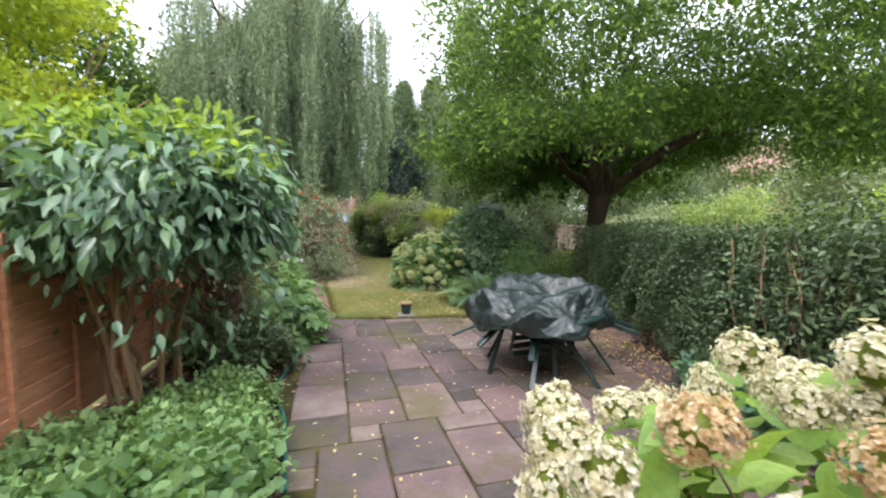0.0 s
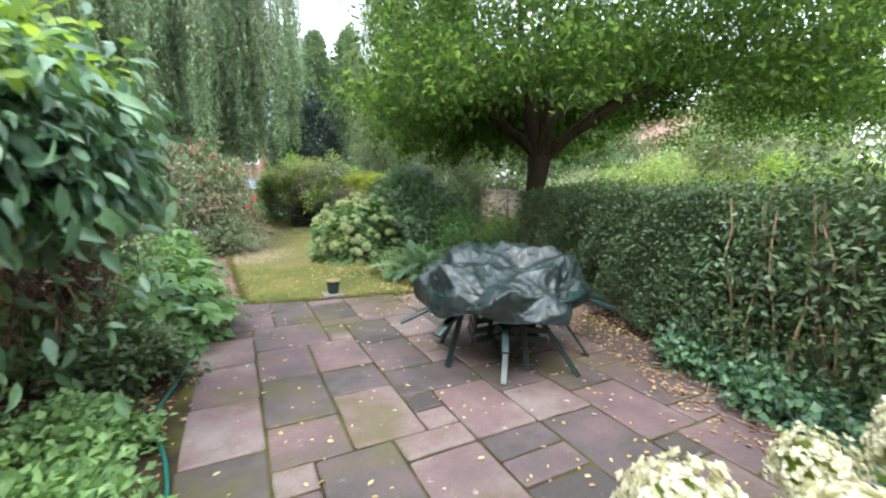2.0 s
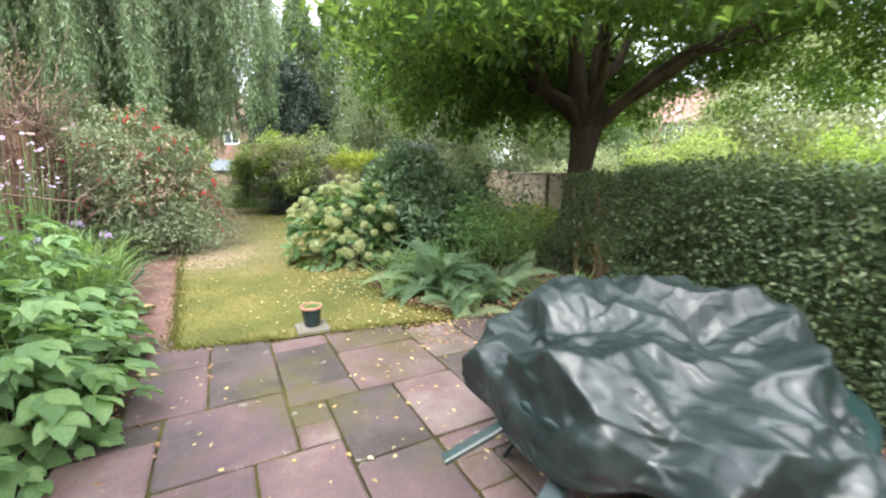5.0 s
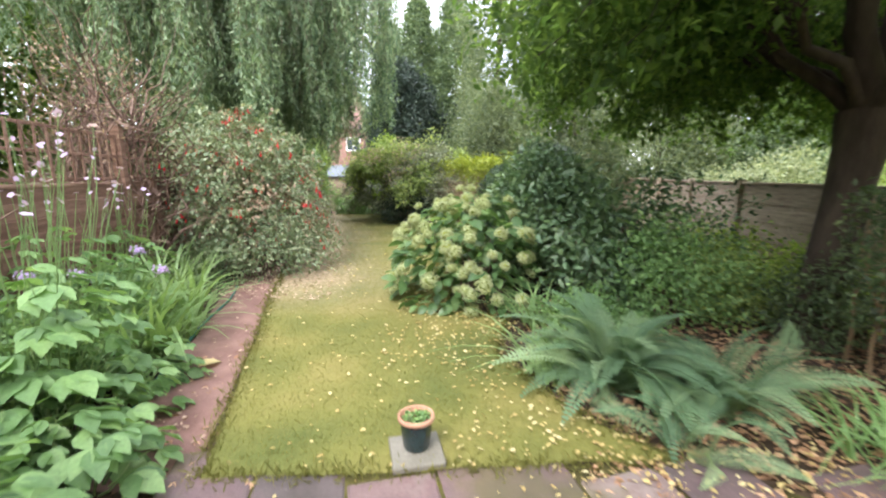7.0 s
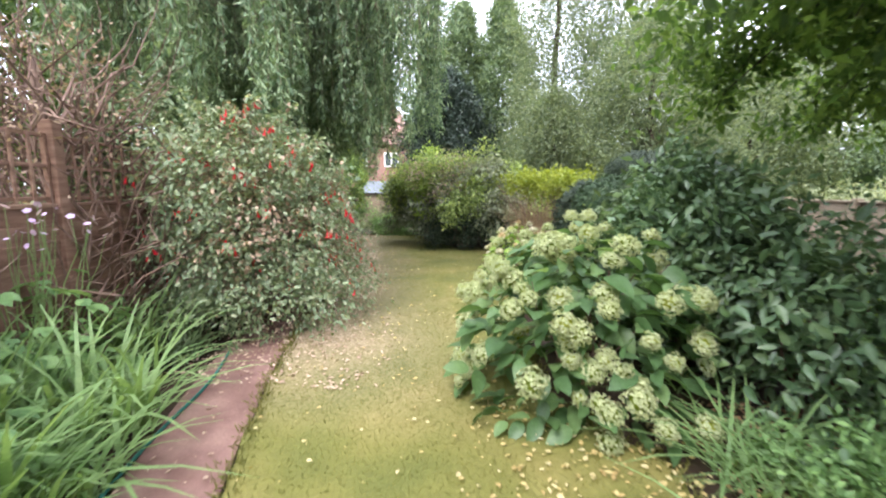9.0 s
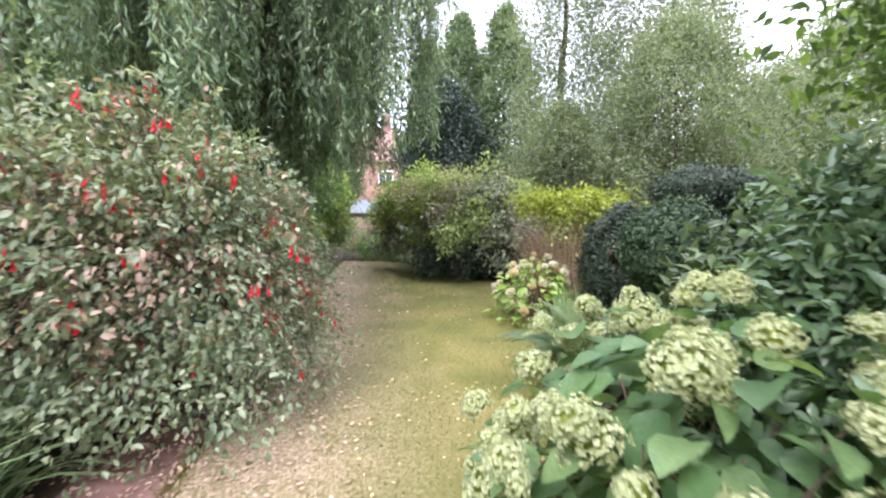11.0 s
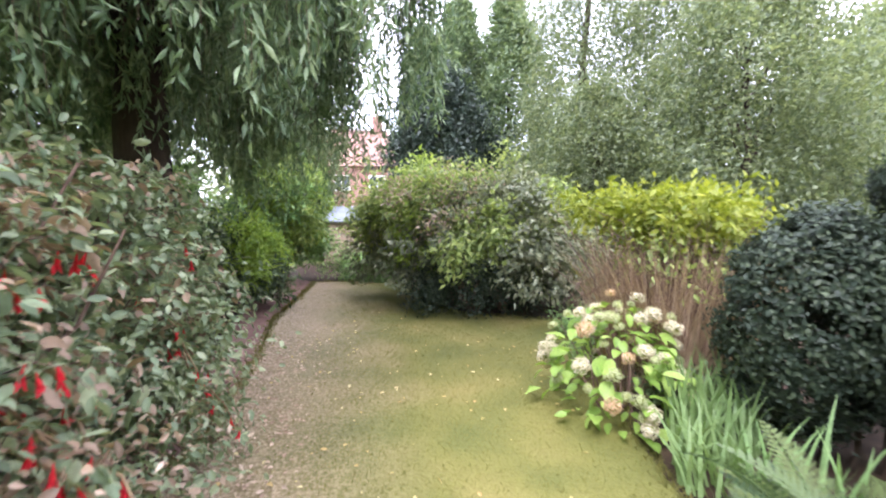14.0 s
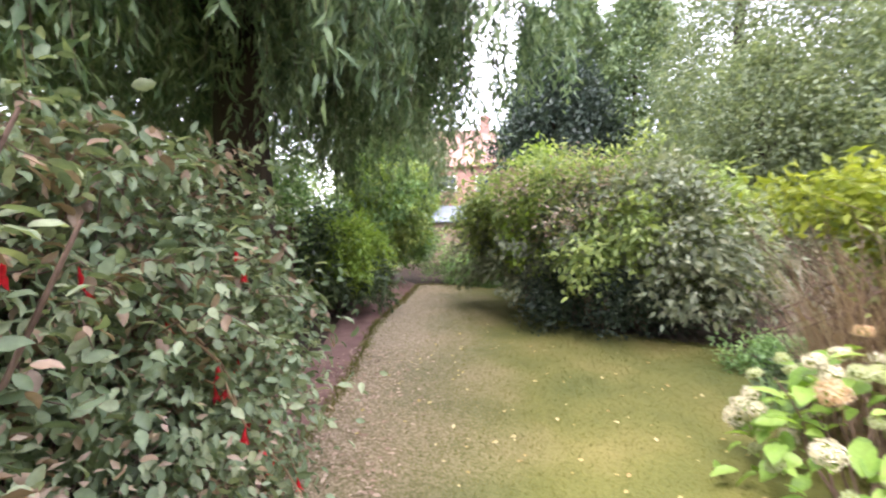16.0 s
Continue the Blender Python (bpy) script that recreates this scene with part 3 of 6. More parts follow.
U = 0.218
NX, NY = 24, 46
used = np.zeros((NX, NY), bool)
ca, sa = math.cos(radians(PATIO_ROT)), math.sin(radians(PATIO_ROT))
for j in range(NY):
    for i in range(NX):
        if used[i, j]:
            continue
        sizes = [(2, 3), (2, 3), (2, 3), (2, 3), (3, 3), (2, 2), (3, 2), (2, 1)]
        rng.shuffle(sizes)
        for sx, sy in list(sizes) + [(1, 1)]:
            if i + sx <= NX and j + sy <= NY and not used[i:i + sx, j:j + sy].any():
                used[i:i + sx, j:j + sy] = True
                lx, ly = -1.2 + (i + sx / 2) * U, -2.2 + (j + sy / 2) * U
                wx, wy = lx * ca - ly * sa, lx * sa + ly * ca
                if inside(np.array([wx]), np.array([wy]), PATIO)[0]:
                    key = (sx, sy, int(rng.integers(0, 3)))
                    if key not in slab_meshes:
                        slab_meshes[key] = slab_mesh(sx * U, sy * U)
                    ob = new("slab", slab_meshes[key])
                    ob.parent = pbase
                    ob.matrix_basis = pose(lx, ly, -0.035 + rng.uniform(-0.004, 0.005), rng.uniform(-0.5, 0.5), rng.uniform(-0.5, 0.5), rng.uniform(-0.7, 0.7) + 180 * int(rng.integers(0, 2)))
                break

# ---------- fences and walls ----------


def fence_panel(name, x0, y0, x1, y1, h, mat, label, board=0.13, trellis=0.0, group=""):
    """A lap panel between two posts: boards, capping, posts, trellis on top."""
    L = math.hypot(x1 - x0, y1 - y0)
    ang = math.degrees(math.atan2(y1 - y0, x1 - x0))
    f = thing(name, label, "fence", x0, y0, 0, ang, group)
    bme = box_mesh("board", L - 0.1, 0.012, board + 0.02, 0.003)
    k = int(h / board)
    for i in range(k):
        b = mesh_part("board", bme, mat, f)
        b.matrix_basis = pose(L / 2, rng.uniform(-0.002, 0.002), 0.05 + i * board, 6 + rng.uniform(-1, 1), rng.uniform(-0.3, 0.3), 0)
    pm = box_mesh("post", 0.1, 0.1, h + trellis + 0.12, 0.006)
    p = mesh_part("post", pm, mat, f)
    cm = box_mesh("capping", L - 0.1, 0.06, 0.03, 0.004)
    c = mesh_part("capping", cm, mat, f)
    c.matrix_basis = pose(L / 2, 0, 0.06 + k * board)
    for u in (0.34, 0.67):
        bt = mesh_part("batten", box_mesh("batten", 0.045, 0.03, h, 0.003), mat, f)
        bt.matrix_basis = pose(L * u, -0.03, 0.05)
    if trellis:
        zb = 0.1 + k * board
        sl = box_mesh("trellis_slat", 0.028, 0.012, trellis, 0.002)
        q = int((L - 0.1) / 0.15)
        for i in range(q + 1):
            s = mesh_part("trellis_slat", sl, mat, f)
            s.matrix_basis = pose(0.06 + i * (L - 0.12) / q, 0, zb)
        rl = box_mesh("trellis_rail", L - 0.1, 0.022, 0.028, 0.002)
        for z in (0.01, trellis / 2, trellis - 0.03):
            s = mesh_part("trellis_rail", rl, mat, f)
            s.matrix_basis = pose(L / 2, 0.012, zb + z)
    return f


def left_fence_x(y):
    return -2.02 - 0.235 * y


for i in range(12):
    ya, yb = -1.9 + 1.85 * i, -1.9 + 1.85 * (i + 1)
    fence_panel("fence_panel", left_fence_x(ya), ya, left_fence_x(yb), yb, 1.38, M["fence"] if i < 4 else M["fence_brown"],
                "orange-stained lap fence panel with trellis on top" if i < 4 else "weathered brown lap fence panel", trellis=0.5 if i < 8 else 0.0, group="boundary fence")
for i in range(8):
    ya, yb = 7.4 + 1.85 * i, 7.4 + 1.85 * (i + 1)
    fence_panel("fence_panel", 2.4 + 0.135 * ya, ya, 2.4 + 0.135 * yb, yb, 1.25, M["fence_old"], "low weathered grey-brown fence panel behind shrubs", board=0.25, group="garden fence")
bm = bmesh.new()
box(bm, -9, -2.75, -0.03, 12, -2.45, 5.2)
tagged(part("wall_south", bm, M["render_wall"]), "plain brick-coloured house wall", "wall", kind="structure")

# ---------- the tree over the hedge ----------


def limb_set(base, forks, trunk_r, rise):
    """Limbs from a fork: main limbs with side branches. Gives lines for tubes()."""
    lines = []
    for dx, dy, dz, r in forks:
        end = np.array(base) + np.array((dx, dy, dz))
        main = curve_pts(base, end, rise, 0.06, 8)
        lines.append((main, r, r * 0.25))
        for k in range(4):
            a = main[3 + k]
            d = unit(np.array((dx, dy, dz * 0.3)) + rng.normal(size=3) * np.array((1.3, 1.3, 0.5)))
            b = a + d * rng.uniform(0.7, 1.4)
            lines.append((curve_pts(a, b, 0.05, 0.05, 6), r * 0.35, 0.008))
    return lines


garden_tree = thing("garden_tree", "broad low-branched tree with dark bark and dense green leaves", "tree", 2.75, 8.15)
v_pts = np.array(((0, 0, -0.02), (0.03, 0.02, 0.35), (0.12, 0.08, 0.8), (0.22, 0.14, 1.25), (0.3, 0.18, 1.65), (0.34, 0.2, 1.95)))
tv, tf = tube_arrays(v_pts, (0.27, 0.19, 0.165, 0.16, 0.18, 0.22), 14)
mesh_part("trunk", mesh_from("trunk", tv, tf), M["bark"], garden_tree, smooth=True)
fork = (0.34, 0.2, 1.85)
tubes("limb", limb_set(fork, [(-0.8, -0.2, 2.2, 0.14), (-0.3, 0.35, 2.8, 0.13), (0.5, -0.35, 2.7, 0.14), (3.9, -0.6, 2.4, 0.1), (1.5, 0.8, 2.2, 0.11), (-1.8, 0.7, 1.6, 0.07), (2.4, -1.6, 1.8, 0.07), (-0.6, -1.8, 1.7, 0.07), (-2.3, -0.4, 1.6, 0.06), (-1.4, 1.7, 1.5, 0.06)], 0.2, -0.22), M["bark"], garden_tree)


def canopy(name, cx, cy, rad, z_low, z_top, clumps, per, leaf, mat, parent, droop=0.5, spread=0.16):
    """A broad dome of leaf clumps with drooping rim: clumps along its underside and top."""
    a = rng.uniform(0, 6.2832, clumps)
    rr = np.sqrt(rng.random(clumps)) * (1 + 0.13 * np.sin(a * 5 + 1) + 0.08 * np.sin(a * 11))
    f = np.clip(rr, 0, 1)
    bottom = z_low + droop * (1 - f ** 2) + 0.25 * rng.random(clumps)
    top = bottom + (z_top - z_low) * np.sqrt(np.clip(1.02 - f ** 2, 0.02, 1)) + 0.2
    u = rng.random(clumps)
    z = np.where(rng.random(clumps) < 0.45, bottom + 0.5 * u, bottom + (top - bottom) * u)
    c = np.stack((cx + rad[0] * rr * np.cos(a), cy + rad[1] * rr * np.sin(a), z), axis=1)
    # the crown leans towards the house: its far side stays clear of the lawn
    c = c[c[:, 0] > -3.25 + 0.21 * (c[:, 1] + 2.4)]
    # boughs: clumps gather in layers with gaps between them
    c = c[np.array([noise.noise(Vector((q[0] * 0.95, q[1] * 0.95, q[2] * 1.9))) for q in c]) > -0.19]
    p = np.repeat(c, per, axis=0) + np.clip(rng.normal(size=(len(c) * per, 3)), -2.1, 2.1) * np.array((spread, spread, spread * 0.42))
    n = len(p)
    way = unit(rng.normal(size=(n, 3)) + np.array((0, 0, -0.45)))
    nor = unit(rng.normal(size=(n, 3)) * 0.6 + np.array((0, 0, 0.9)))
    s = leaf * rng.uniform(0.6, 1.3, n)
    return mesh_part(name, leaf_mesh(name, p, way, nor, s, s * 0.5), mat, parent)


canopy("crown", 1.3, -0.35, (4.5, 3.5), 2.15, 5.4, 1750, 80, 0.085, M["tree"], garden_tree, 0.85, 0.24)

# boughs that arch out of the crown and droop at its rim
b_lines, b_pts = [], []
for i in range(90):
    a = rng.uniform(0.9, 3.5)
    r = rng.uniform(1.9, 3.5)
    tip = np.array((0.9 + r * 1.08 * math.cos(a), -0.2 + r * math.sin(a), rng.uniform(1.9, 2.7)))
    if tip[0] < -3.0 + 0.21 * (tip[1] + 2.4):
        continue
    ln = curve_pts(tip * np.array((0.4, 0.4, 1.0)) + np.array((0.2, 0.1, 0.5)), tip, -0.45, 0.05, 12)
    b_lines.append((ln, 0.014, 0.003))
    for q in ln[4:]:
        side = rng.normal(size=(3, 3)) * np.array((0.24, 0.24, 0.1))
        for d in side:
            t = rng.random((13, 1))
            b_pts.append(q + d * t + rng.normal(size=(13, 3)) * 0.035 - np.array((0, 0, 0.1)) * t ** 2)
bp_ = np.concatenate(b_pts)
n = len(bp_)
s = 0.085 * rng.uniform(0.6, 1.3, n)
mesh_part("low_foliage", leaf_mesh("low_foliage", bp_, unit(rng.normal(size=(n, 3)) + np.array((0, 0, -0.6))), unit(rng.normal(size=(n, 3)) * 0.5 + np.array((0, 0, 0.9))), s, s * 0.5), M["tree"], garden_tree)
tubes("bough_twig", b_lines, M["bark"], garden_tree, 5, "", "stuff")

# the crown's sunny upper skin
p, o = clump_points((1.15, -0.6, 3.2), (4.7, 3.3, 3.9), 1000, 70, 0.22, 0.84, 0.12, 0.14)
keep_up = np.repeat(np.array([noise.noise(Vector((q[0] * 1.1, q[1] * 1.1, q[2] * 1.6))) for q in p[::70]]) > -0.2, 70) & (p[:, 0] > -3.25 + 0.21 * (p[:, 1] + 2.4))
p, o = p[keep_up], o[keep_up]
n = len(p)
s = 0.095 * rng.uniform(0.6, 1.3, n)
mesh_part("upper_crown", leaf_mesh("upper_crown", p, unit(o + rng.normal(size=(n, 3)) * 0.8), unit(o * 0.5 + rng.normal(size=(n, 3)) * 0.5 + np.array((0, 0, 0.5))), s, s * 0.5), M["tree"], garden_tree)

# ---------- hedge ----------
hedge = thing("hedge", "dense dark green clipped hedge with bare lower stems", "hedge", 2.62, 0.0)


def hedge_leaves(name, boxes, dens, leaf, mat, parent, aspect=0.5):
    P, N = [], []
    for x0, y0, z0, x1, y1, z1 in boxes:
        n = int(dens * ((y1 - y0) * (z1 - z0) * 2 + (x1 - x0) * (y1 - y0) + 2 * (x1 - x0) * (z1 - z0)))
        side = rng.integers(0, 10, n)
        u = rng.random((n, 3))
        q = u * np.array((x1 - x0, y1 - y0, z1 - z0)) + np.array((x0, y0, z0))
        nor = np.zeros((n, 3))
        ins = np.abs(rng.normal(size=n)) * 0.07
        m = side < 5
        q[m, 0] = x0 + ins[m]
        nor[m, 0] = -1
        m = (side >= 5) & (side < 7)
        q[m, 0] = x1 - ins[m]
        nor[m, 0] = 1
        m = side == 7
        q[m, 1] = y0 + ins[m]
        nor[m, 1] = -1
        m = side == 8
        q[m, 1] = y1 - ins[m]
        nor[m, 1] = 1
        m = side == 9
        q[m, 2] = z1 - ins[m]
        nor[m, 2] = 1
        w = np.sin(q[:, 1] * 3.1) * np.sin(q[:, 2] * 4.3 + q[:, 1]) * 0.06 + np.sin(q[:, 1] * 9 + q[:, 2] * 7) * 0.025
        q += nor * w[:, None] + rng.normal(size=q.shape) * 0.02
        P.append(q)
        N.append(nor)
    p, nor = np.concatenate(P), np.concatenate(N)
    # thin, see-through places low down
    thin = np.array([noise.noise(Vector((q[0] * 0.4, q[1] * 2.6, q[2] * 2.6))) for q in p])
    keep = thin + rng.normal(size=len(p)) * 0.08 < 0.05 + 0.75 * np.clip(p[:, 2] - 0.15, 0, 1.2)
    p, nor = p[keep], nor[keep]
    n = len(p)
    way = unit(nor * 0.5 + rng.normal(size=(n, 3)) * 0.6 + np.array((0, 0, 0.15)))
    nn = unit(nor * 0.8 + np.array((0, 0, 0.5)) + rng.normal(size=(n, 3)) * 0.45)
    s = leaf * rng.uniform(0.6, 1.3, n)
    return mesh_part(name, leaf_mesh(name, p, way, nn, s, s * aspect), mat, parent)


hedge_leaves("foliage", [(-0.3, 3.5, 0.12, 0.4, 6.4, 1.42), (-0.1, 3.5, 0.12, 0.2, 6.4, 1.3), (0.0, 3.4, 0.1, 0.1, 6.4, 1.3), (0.25, 0.2, 0.3, 0.75, 3.4, 1.4)], 4000, 0.038, M["hedge"], hedge)
hedge_leaves("thin_end", [(-0.25, 6.35, 0.4, 0.3, 7.6, 1.36)], 1100, 0.05, M["hedge"], hedge)
st = []
for y in np.arange(0.4, 7.9, 0.16):
    x = rng.uniform(-0.05, 0.25)
    st.append((curve_pts((x, y, -0.02), (x + rng.normal() * 0.12, y + rng.normal() * 0.15, rng.uniform(0.9, 1.35)), 0, 0.03, 6), 0.018, 0.006))
tubes("stem", st, M["stem"], hedge)

# ---------- plant makers ----------


def stems_up(parent, n, r, h, rad=0.012, mat="stem", lean=0.5, name="stem", base=0.12):
    if not n:
        return None
    lines = []
    for i in range(n):
        a, d = rng.uniform(0, 6.2832), rng.uniform(0.2, 1.0)
        b = (math.cos(a) * base * d, math.sin(a) * base * d, -0.02)
        e = (math.cos(a) * r * d, math.sin(a) * r * d, h * rng.uniform(0.65, 1.0))
        lines.append((curve_pts(b, e, -0.05 * lean, 0.03, 6), rad, rad * 0.35))
    return tubes(name, lines, M[mat], parent)


def shrub(name, label, x, y, r, h, mat, clumps=260, per=60, leaf=0.06, z0=0.0, low=-0.8, spread=0.1, lump=0.25, aspect=0.45, stems=9, stem_mat="twig", hang=0.15, shell=0.45, full=False, category="shrub", group=""):
    rx, ry = r
    s = thing(name, label, category, x, y, 0, 0, group)
    cz = (h + z0) / 2
    stems_up(s, stems, min(rx, ry) * 0.8, h * 0.8, 0.016, stem_mat)
    foliage("foliage", (0, 0, cz), (rx * 0.92, ry * 0.92, (h - z0) * 0.46), int(clumps * 0.45), int(per * 2.2), leaf, M[mat], s, spread * 1.35, aspect, shell, low, lump, hang, full)
    return s


def lobed_shrub(name, label, x, y, r, h, mats, lobes=16, per=26, leaf=0.09, seed=1, low=-0.35, aspect=0.45, size=0.42, category="shrub"):
    """A loose shrub: many leafy lobes of differing size and colour; low lobes take the last, darker leaf as painted
    shade.
    """
    rg = np.random.default_rng(seed)
    s = thing(name, label, category, x, y)
    rx, ry = r
    stems_up(s, 11, min(rx, ry) * 0.8, h * 0.85, 0.016, "twig")
    for i in range(lobes):
        z = low + (1.0 - low) * (i + 0.5) / lobes
        a = i * 2.4 + rg.normal() * 0.3
        flat = math.sqrt(max(0.0, 1 - z * z))
        k = size * rg.uniform(0.75, 1.25)
        c = (rx * (1 - k * 0.7) * flat * math.cos(a), ry * (1 - k * 0.7) * flat * math.sin(a), h * 0.46 + h * 0.42 * z)
        # underside shade is put into the colour: low lobes get the darkest leaf
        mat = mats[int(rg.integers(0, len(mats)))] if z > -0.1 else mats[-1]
        foliage("foliage", c, (rx * k, ry * k, h * 0.5 * k), int(90 * k), per, leaf, M[mat], s, 0.11, aspect, 0.45, -0.9, 0.35, 0.35)
    return s


def bloom_mesh(name, r, n=110, tall=1.0, petal=0.3):
    """A mophead: a ball of four-petalled florets."""
    d = rand_dir(n)
    d = d[d[:, 2] > -0.6]
    n = len(d)
    ph = rng.uniform(0, 6.28, 3)
    lumps = 1 + 0.16 * np.sin(d[:, :1] * 5 + ph[0]) * np.sin(d[:, 1:2] * 5 + ph[1]) + 0.08 * np.sin(d[:, 2:] * 9 + ph[2])
    c = d * r * rng.uniform(0.74, 1.08, (n, 1)) * lumps * np.array((1, 1, tall))
    t = unit(np.cross(d, rand_dir(n)))
    face = unit(d + rng.normal(size=(n, 3)) * 0.35)
    b = np.cross(d, t)
    V, F, k = [], [], 0
    for q in range(4):
        a = q * 1.5708
        way = t * math.cos(a) + b * math.sin(a)
        v, f = leaves(c, way * 0.9 + face * rng.uniform(0.15, 0.75, (n, 1)), face, r * petal * rng.uniform(0.75, 1.15, n), r * petal * 0.95, 0.25, -0.05)
        V.append(v)
        F.append(f + k)
        k += len(v)
    petals = sum(len(f) for f in F)
    # the green heart of stalks inside the head
    v, f = tube_arrays(np.array([(0, 0, r * tall * z) for z in (-0.6, -0.45, -0.1, 0.3, 0.56, 0.68, 0.72)]), np.array((0.2, 0.5, 0.68, 0.64, 0.42, 0.2, 0.03)) * r, 10)
    V.append(v)
    F.append(np.concatenate((f[:, (0, 1, 2)], f[:, (0, 2, 3)])) + k)
    me = mesh_from(name, np.concatenate(V), np.concatenate(F))
    which = np.zeros(len(me.polygons), dtype=np.int32)
    which[petals:] = 1
    me.polygons.foreach_set("material_index", which)
    return me


def big_leaf_mesh(name, L, W):
    """A broad toothed leaf with a midrib fold and drooping tip, along +x."""
    t = np.linspace(0, 1, 8)
    w = W / 2 * np.sin(np.pi * np.clip(t * 0.96 + 0.03, 0, 1) ** 0.8) ** 0.8
    z = 0.12 * L * t - 0.26 * L * t ** 2
    rows = []
    for i in range(8):
        ruff = 0.02 * L * (-1) ** i
        rows += [(L * t[i], -w[i], z[i] + 0.3 * w[i] + ruff * 0.5), (L * t[i], 0, z[i]), (L * t[i], w[i], z[i] + 0.3 * w[i] - ruff * 0.5)]
    f = []
    for i in range(7):
        a = i * 3
        f += [(a, a + 3, a + 4, a + 1), (a + 1, a + 4, a + 5, a + 2)]
    return mesh_from(name, rows, f)


LEAF_BIG = [big_leaf_mesh("leaf", 0.15, 0.085), big_leaf_mesh("leaf", 0.19, 0.115), big_leaf_mesh("leaf", 0.12, 0.075)]
BLOOMS = {"cream": [bloom_mesh("flower_head", 0.115, 420, 0.85, 0.16), bloom_mesh("flower_head", 0.098, 360, 1.05, 0.175), bloom_mesh("flower_head", 0.085, 320, 0.8, 0.19)],
          "green": [bloom_mesh("flower_head", 0.098, 330, 0.72, 0.17), bloom_mesh("flower_head", 0.08, 260, 0.8, 0.19), bloom_mesh("flower_head", 0.062, 200, 0.85, 0.22)],
          "brown": [bloom_mesh("flower_head", 0.105, 400, 0.95, 0.17)]}
for me in LEAF_BIG:
    me.polygons.foreach_set("use_smooth", np.ones(len(me.polygons), dtype=bool))
for key, mt in (("cream", "bloom"), ("green", "bloom_green"), ("brown", "bloom_brown")):
    for me in BLOOMS[key]:
        me.materials.append(M[mt])
        me.materials.append(M["lime_soft"])


def hydrangea(label, x, y, r, h, n_leaf, n_head, kinds, leaf_mat="hydrangea", low=0.1, scale=1.0, brown=0.1, z0=0.05, seed=1, dome=0.8, heads=1.0):
    """Stems, single broad leaves and single flower heads over a mound."""
    rx, ry = r
    s = thing("hydrangea", label, "hydrangea", x, y)
    rg = np.random.default_rng(seed)
    stems_up(s, 14, min(rx, ry) * 0.85, h * 0.85, 0.009, "twig")
    own = []
    for me in LEAF_BIG:
        c = me.copy()
        c.materials.append(M[leaf_mat])
        own.append(c)

    def mound(k, zlow, depth):
        d = unit(rg.normal(size=(k * 4, 3)))
        d = d[d[:, 2] > zlow][:k]
        q = d * np.array((rx, ry, h - z0)) * depth[:len(d), None]
        q *= (1 + 0.1 * np.sin(d[:, :1] * 5 + seed) + 0.08 * np.sin(d[:, 1:2] * 7 + 2 * seed))
        q[:, 2] = np.maximum(z0 + (h - z0) * np.maximum(d[:, 2], 0.0) ** dome * depth[:len(d)], 0.06)
        return q, d
    q, d = mound(n_leaf, -0.05, rg.uniform(0.6, 0.97, n_leaf))
    for p, o in zip(q, d):
        lf = new("leaf", own[rg.integers(0, 3)])
        lf.parent = s
        az = math.degrees(math.atan2(o[1], o[0])) + rg.normal() * 35
        k = rg.uniform(0.75, 1.25) * scale
        lf.matrix_basis = pose(*p, rg.normal() * 22, rg.normal() * 20 + 12, az) @ Matrix.Diagonal((k, k, k, 1))
    q, d = mound(n_head, low, rg.uniform(0.9, 1.06, n_head))
    for p, o in zip(q, d):
        kind = "brown" if rg.random() < brown else ("cream", "green")[int(rg.integers(0, 2))] if kinds == "mix" else kinds
        hd = new("flower_head", BLOOMS[kind][rg.integers(0, len(BLOOMS[kind]))])
        hd.parent = s
        k = rg.uniform(0.7, 1.15) * scale * heads
        tilt = Vector((0, 0, 1)).rotation_difference(Vector((o[0], o[1], o[2] + 0.7))).to_matrix().to_4x4()
        hd.matrix_basis = Matrix.Translation(p) @ tilt @ pose(0, 0, 0, 0, 0, rg.uniform(0, 360)) @ Matrix.Diagonal((k, k, k, 1))
    return s


def frond_mesh(name, L, W, arch, n=34):
    """A fern frond along +x, arching: stalk and rows of toothed leaflets."""
    t = np.linspace(0.06, 1, n)
    x = L * (t - 0.12 * t ** 2 * arch)
    z = L * (0.62 * arch * t - 0.35 * arch * t ** 2 - 0.5 * arch * t ** 3)
    p = np.stack((x, np.zeros(n), z), axis=1)
    w = W * np.sin(np.pi * (0.12 + 0.88 * t)) ** 0.75 * (1.05 - 0.3 * t) + 0.008
    tang = unit(np.gradient(p, axis=0))
    up = np.cross(tang, np.tile((0.0, 1.0, 0.0), (n, 1))) * -1
    V, F, k = [], [], 0
    for s in (1, -1):
        way = np.tile((0.0, s, 0.0), (n, 1)) + tang * 0.38 - up * 0.12
        v, f = leaves(p, way, up, w, L / n * 0.2, 0.05, 0.12)
        V.append(v)
        F.append(f + k)
        k += len(v)
        # small leaflets along both sides of each leaflet row
        for q in np.linspace(0.08, 0.9, 9):
            for e in (1, -1):
                at = p + unit(way) * (w * q)[:, None] - up * (0.12 * w * q * q)[:, None]
                v, f = leaves(at, way * 0.7 + tang * 1.0 * e, up, L / n * 0.72 * (1.05 - 0.7 * q), L / n * 0.36 * (1.05 - 0.5 * q), 0.05, 0.1)
                V.append(v)
                F.append(f + k)
                k += len(v)
    v, f = tube_arrays(np.concatenate((((0, 0, 0),), p)), np.linspace(0.006, 0.0015, n + 1), 4)
    f = np.concatenate((f[:, (0, 1, 2)], f[:, (0, 2, 3)]))
    V.append(v)
    F.append(f + k)
    return mesh_from(name, np.concatenate(V), np.concatenate(F))


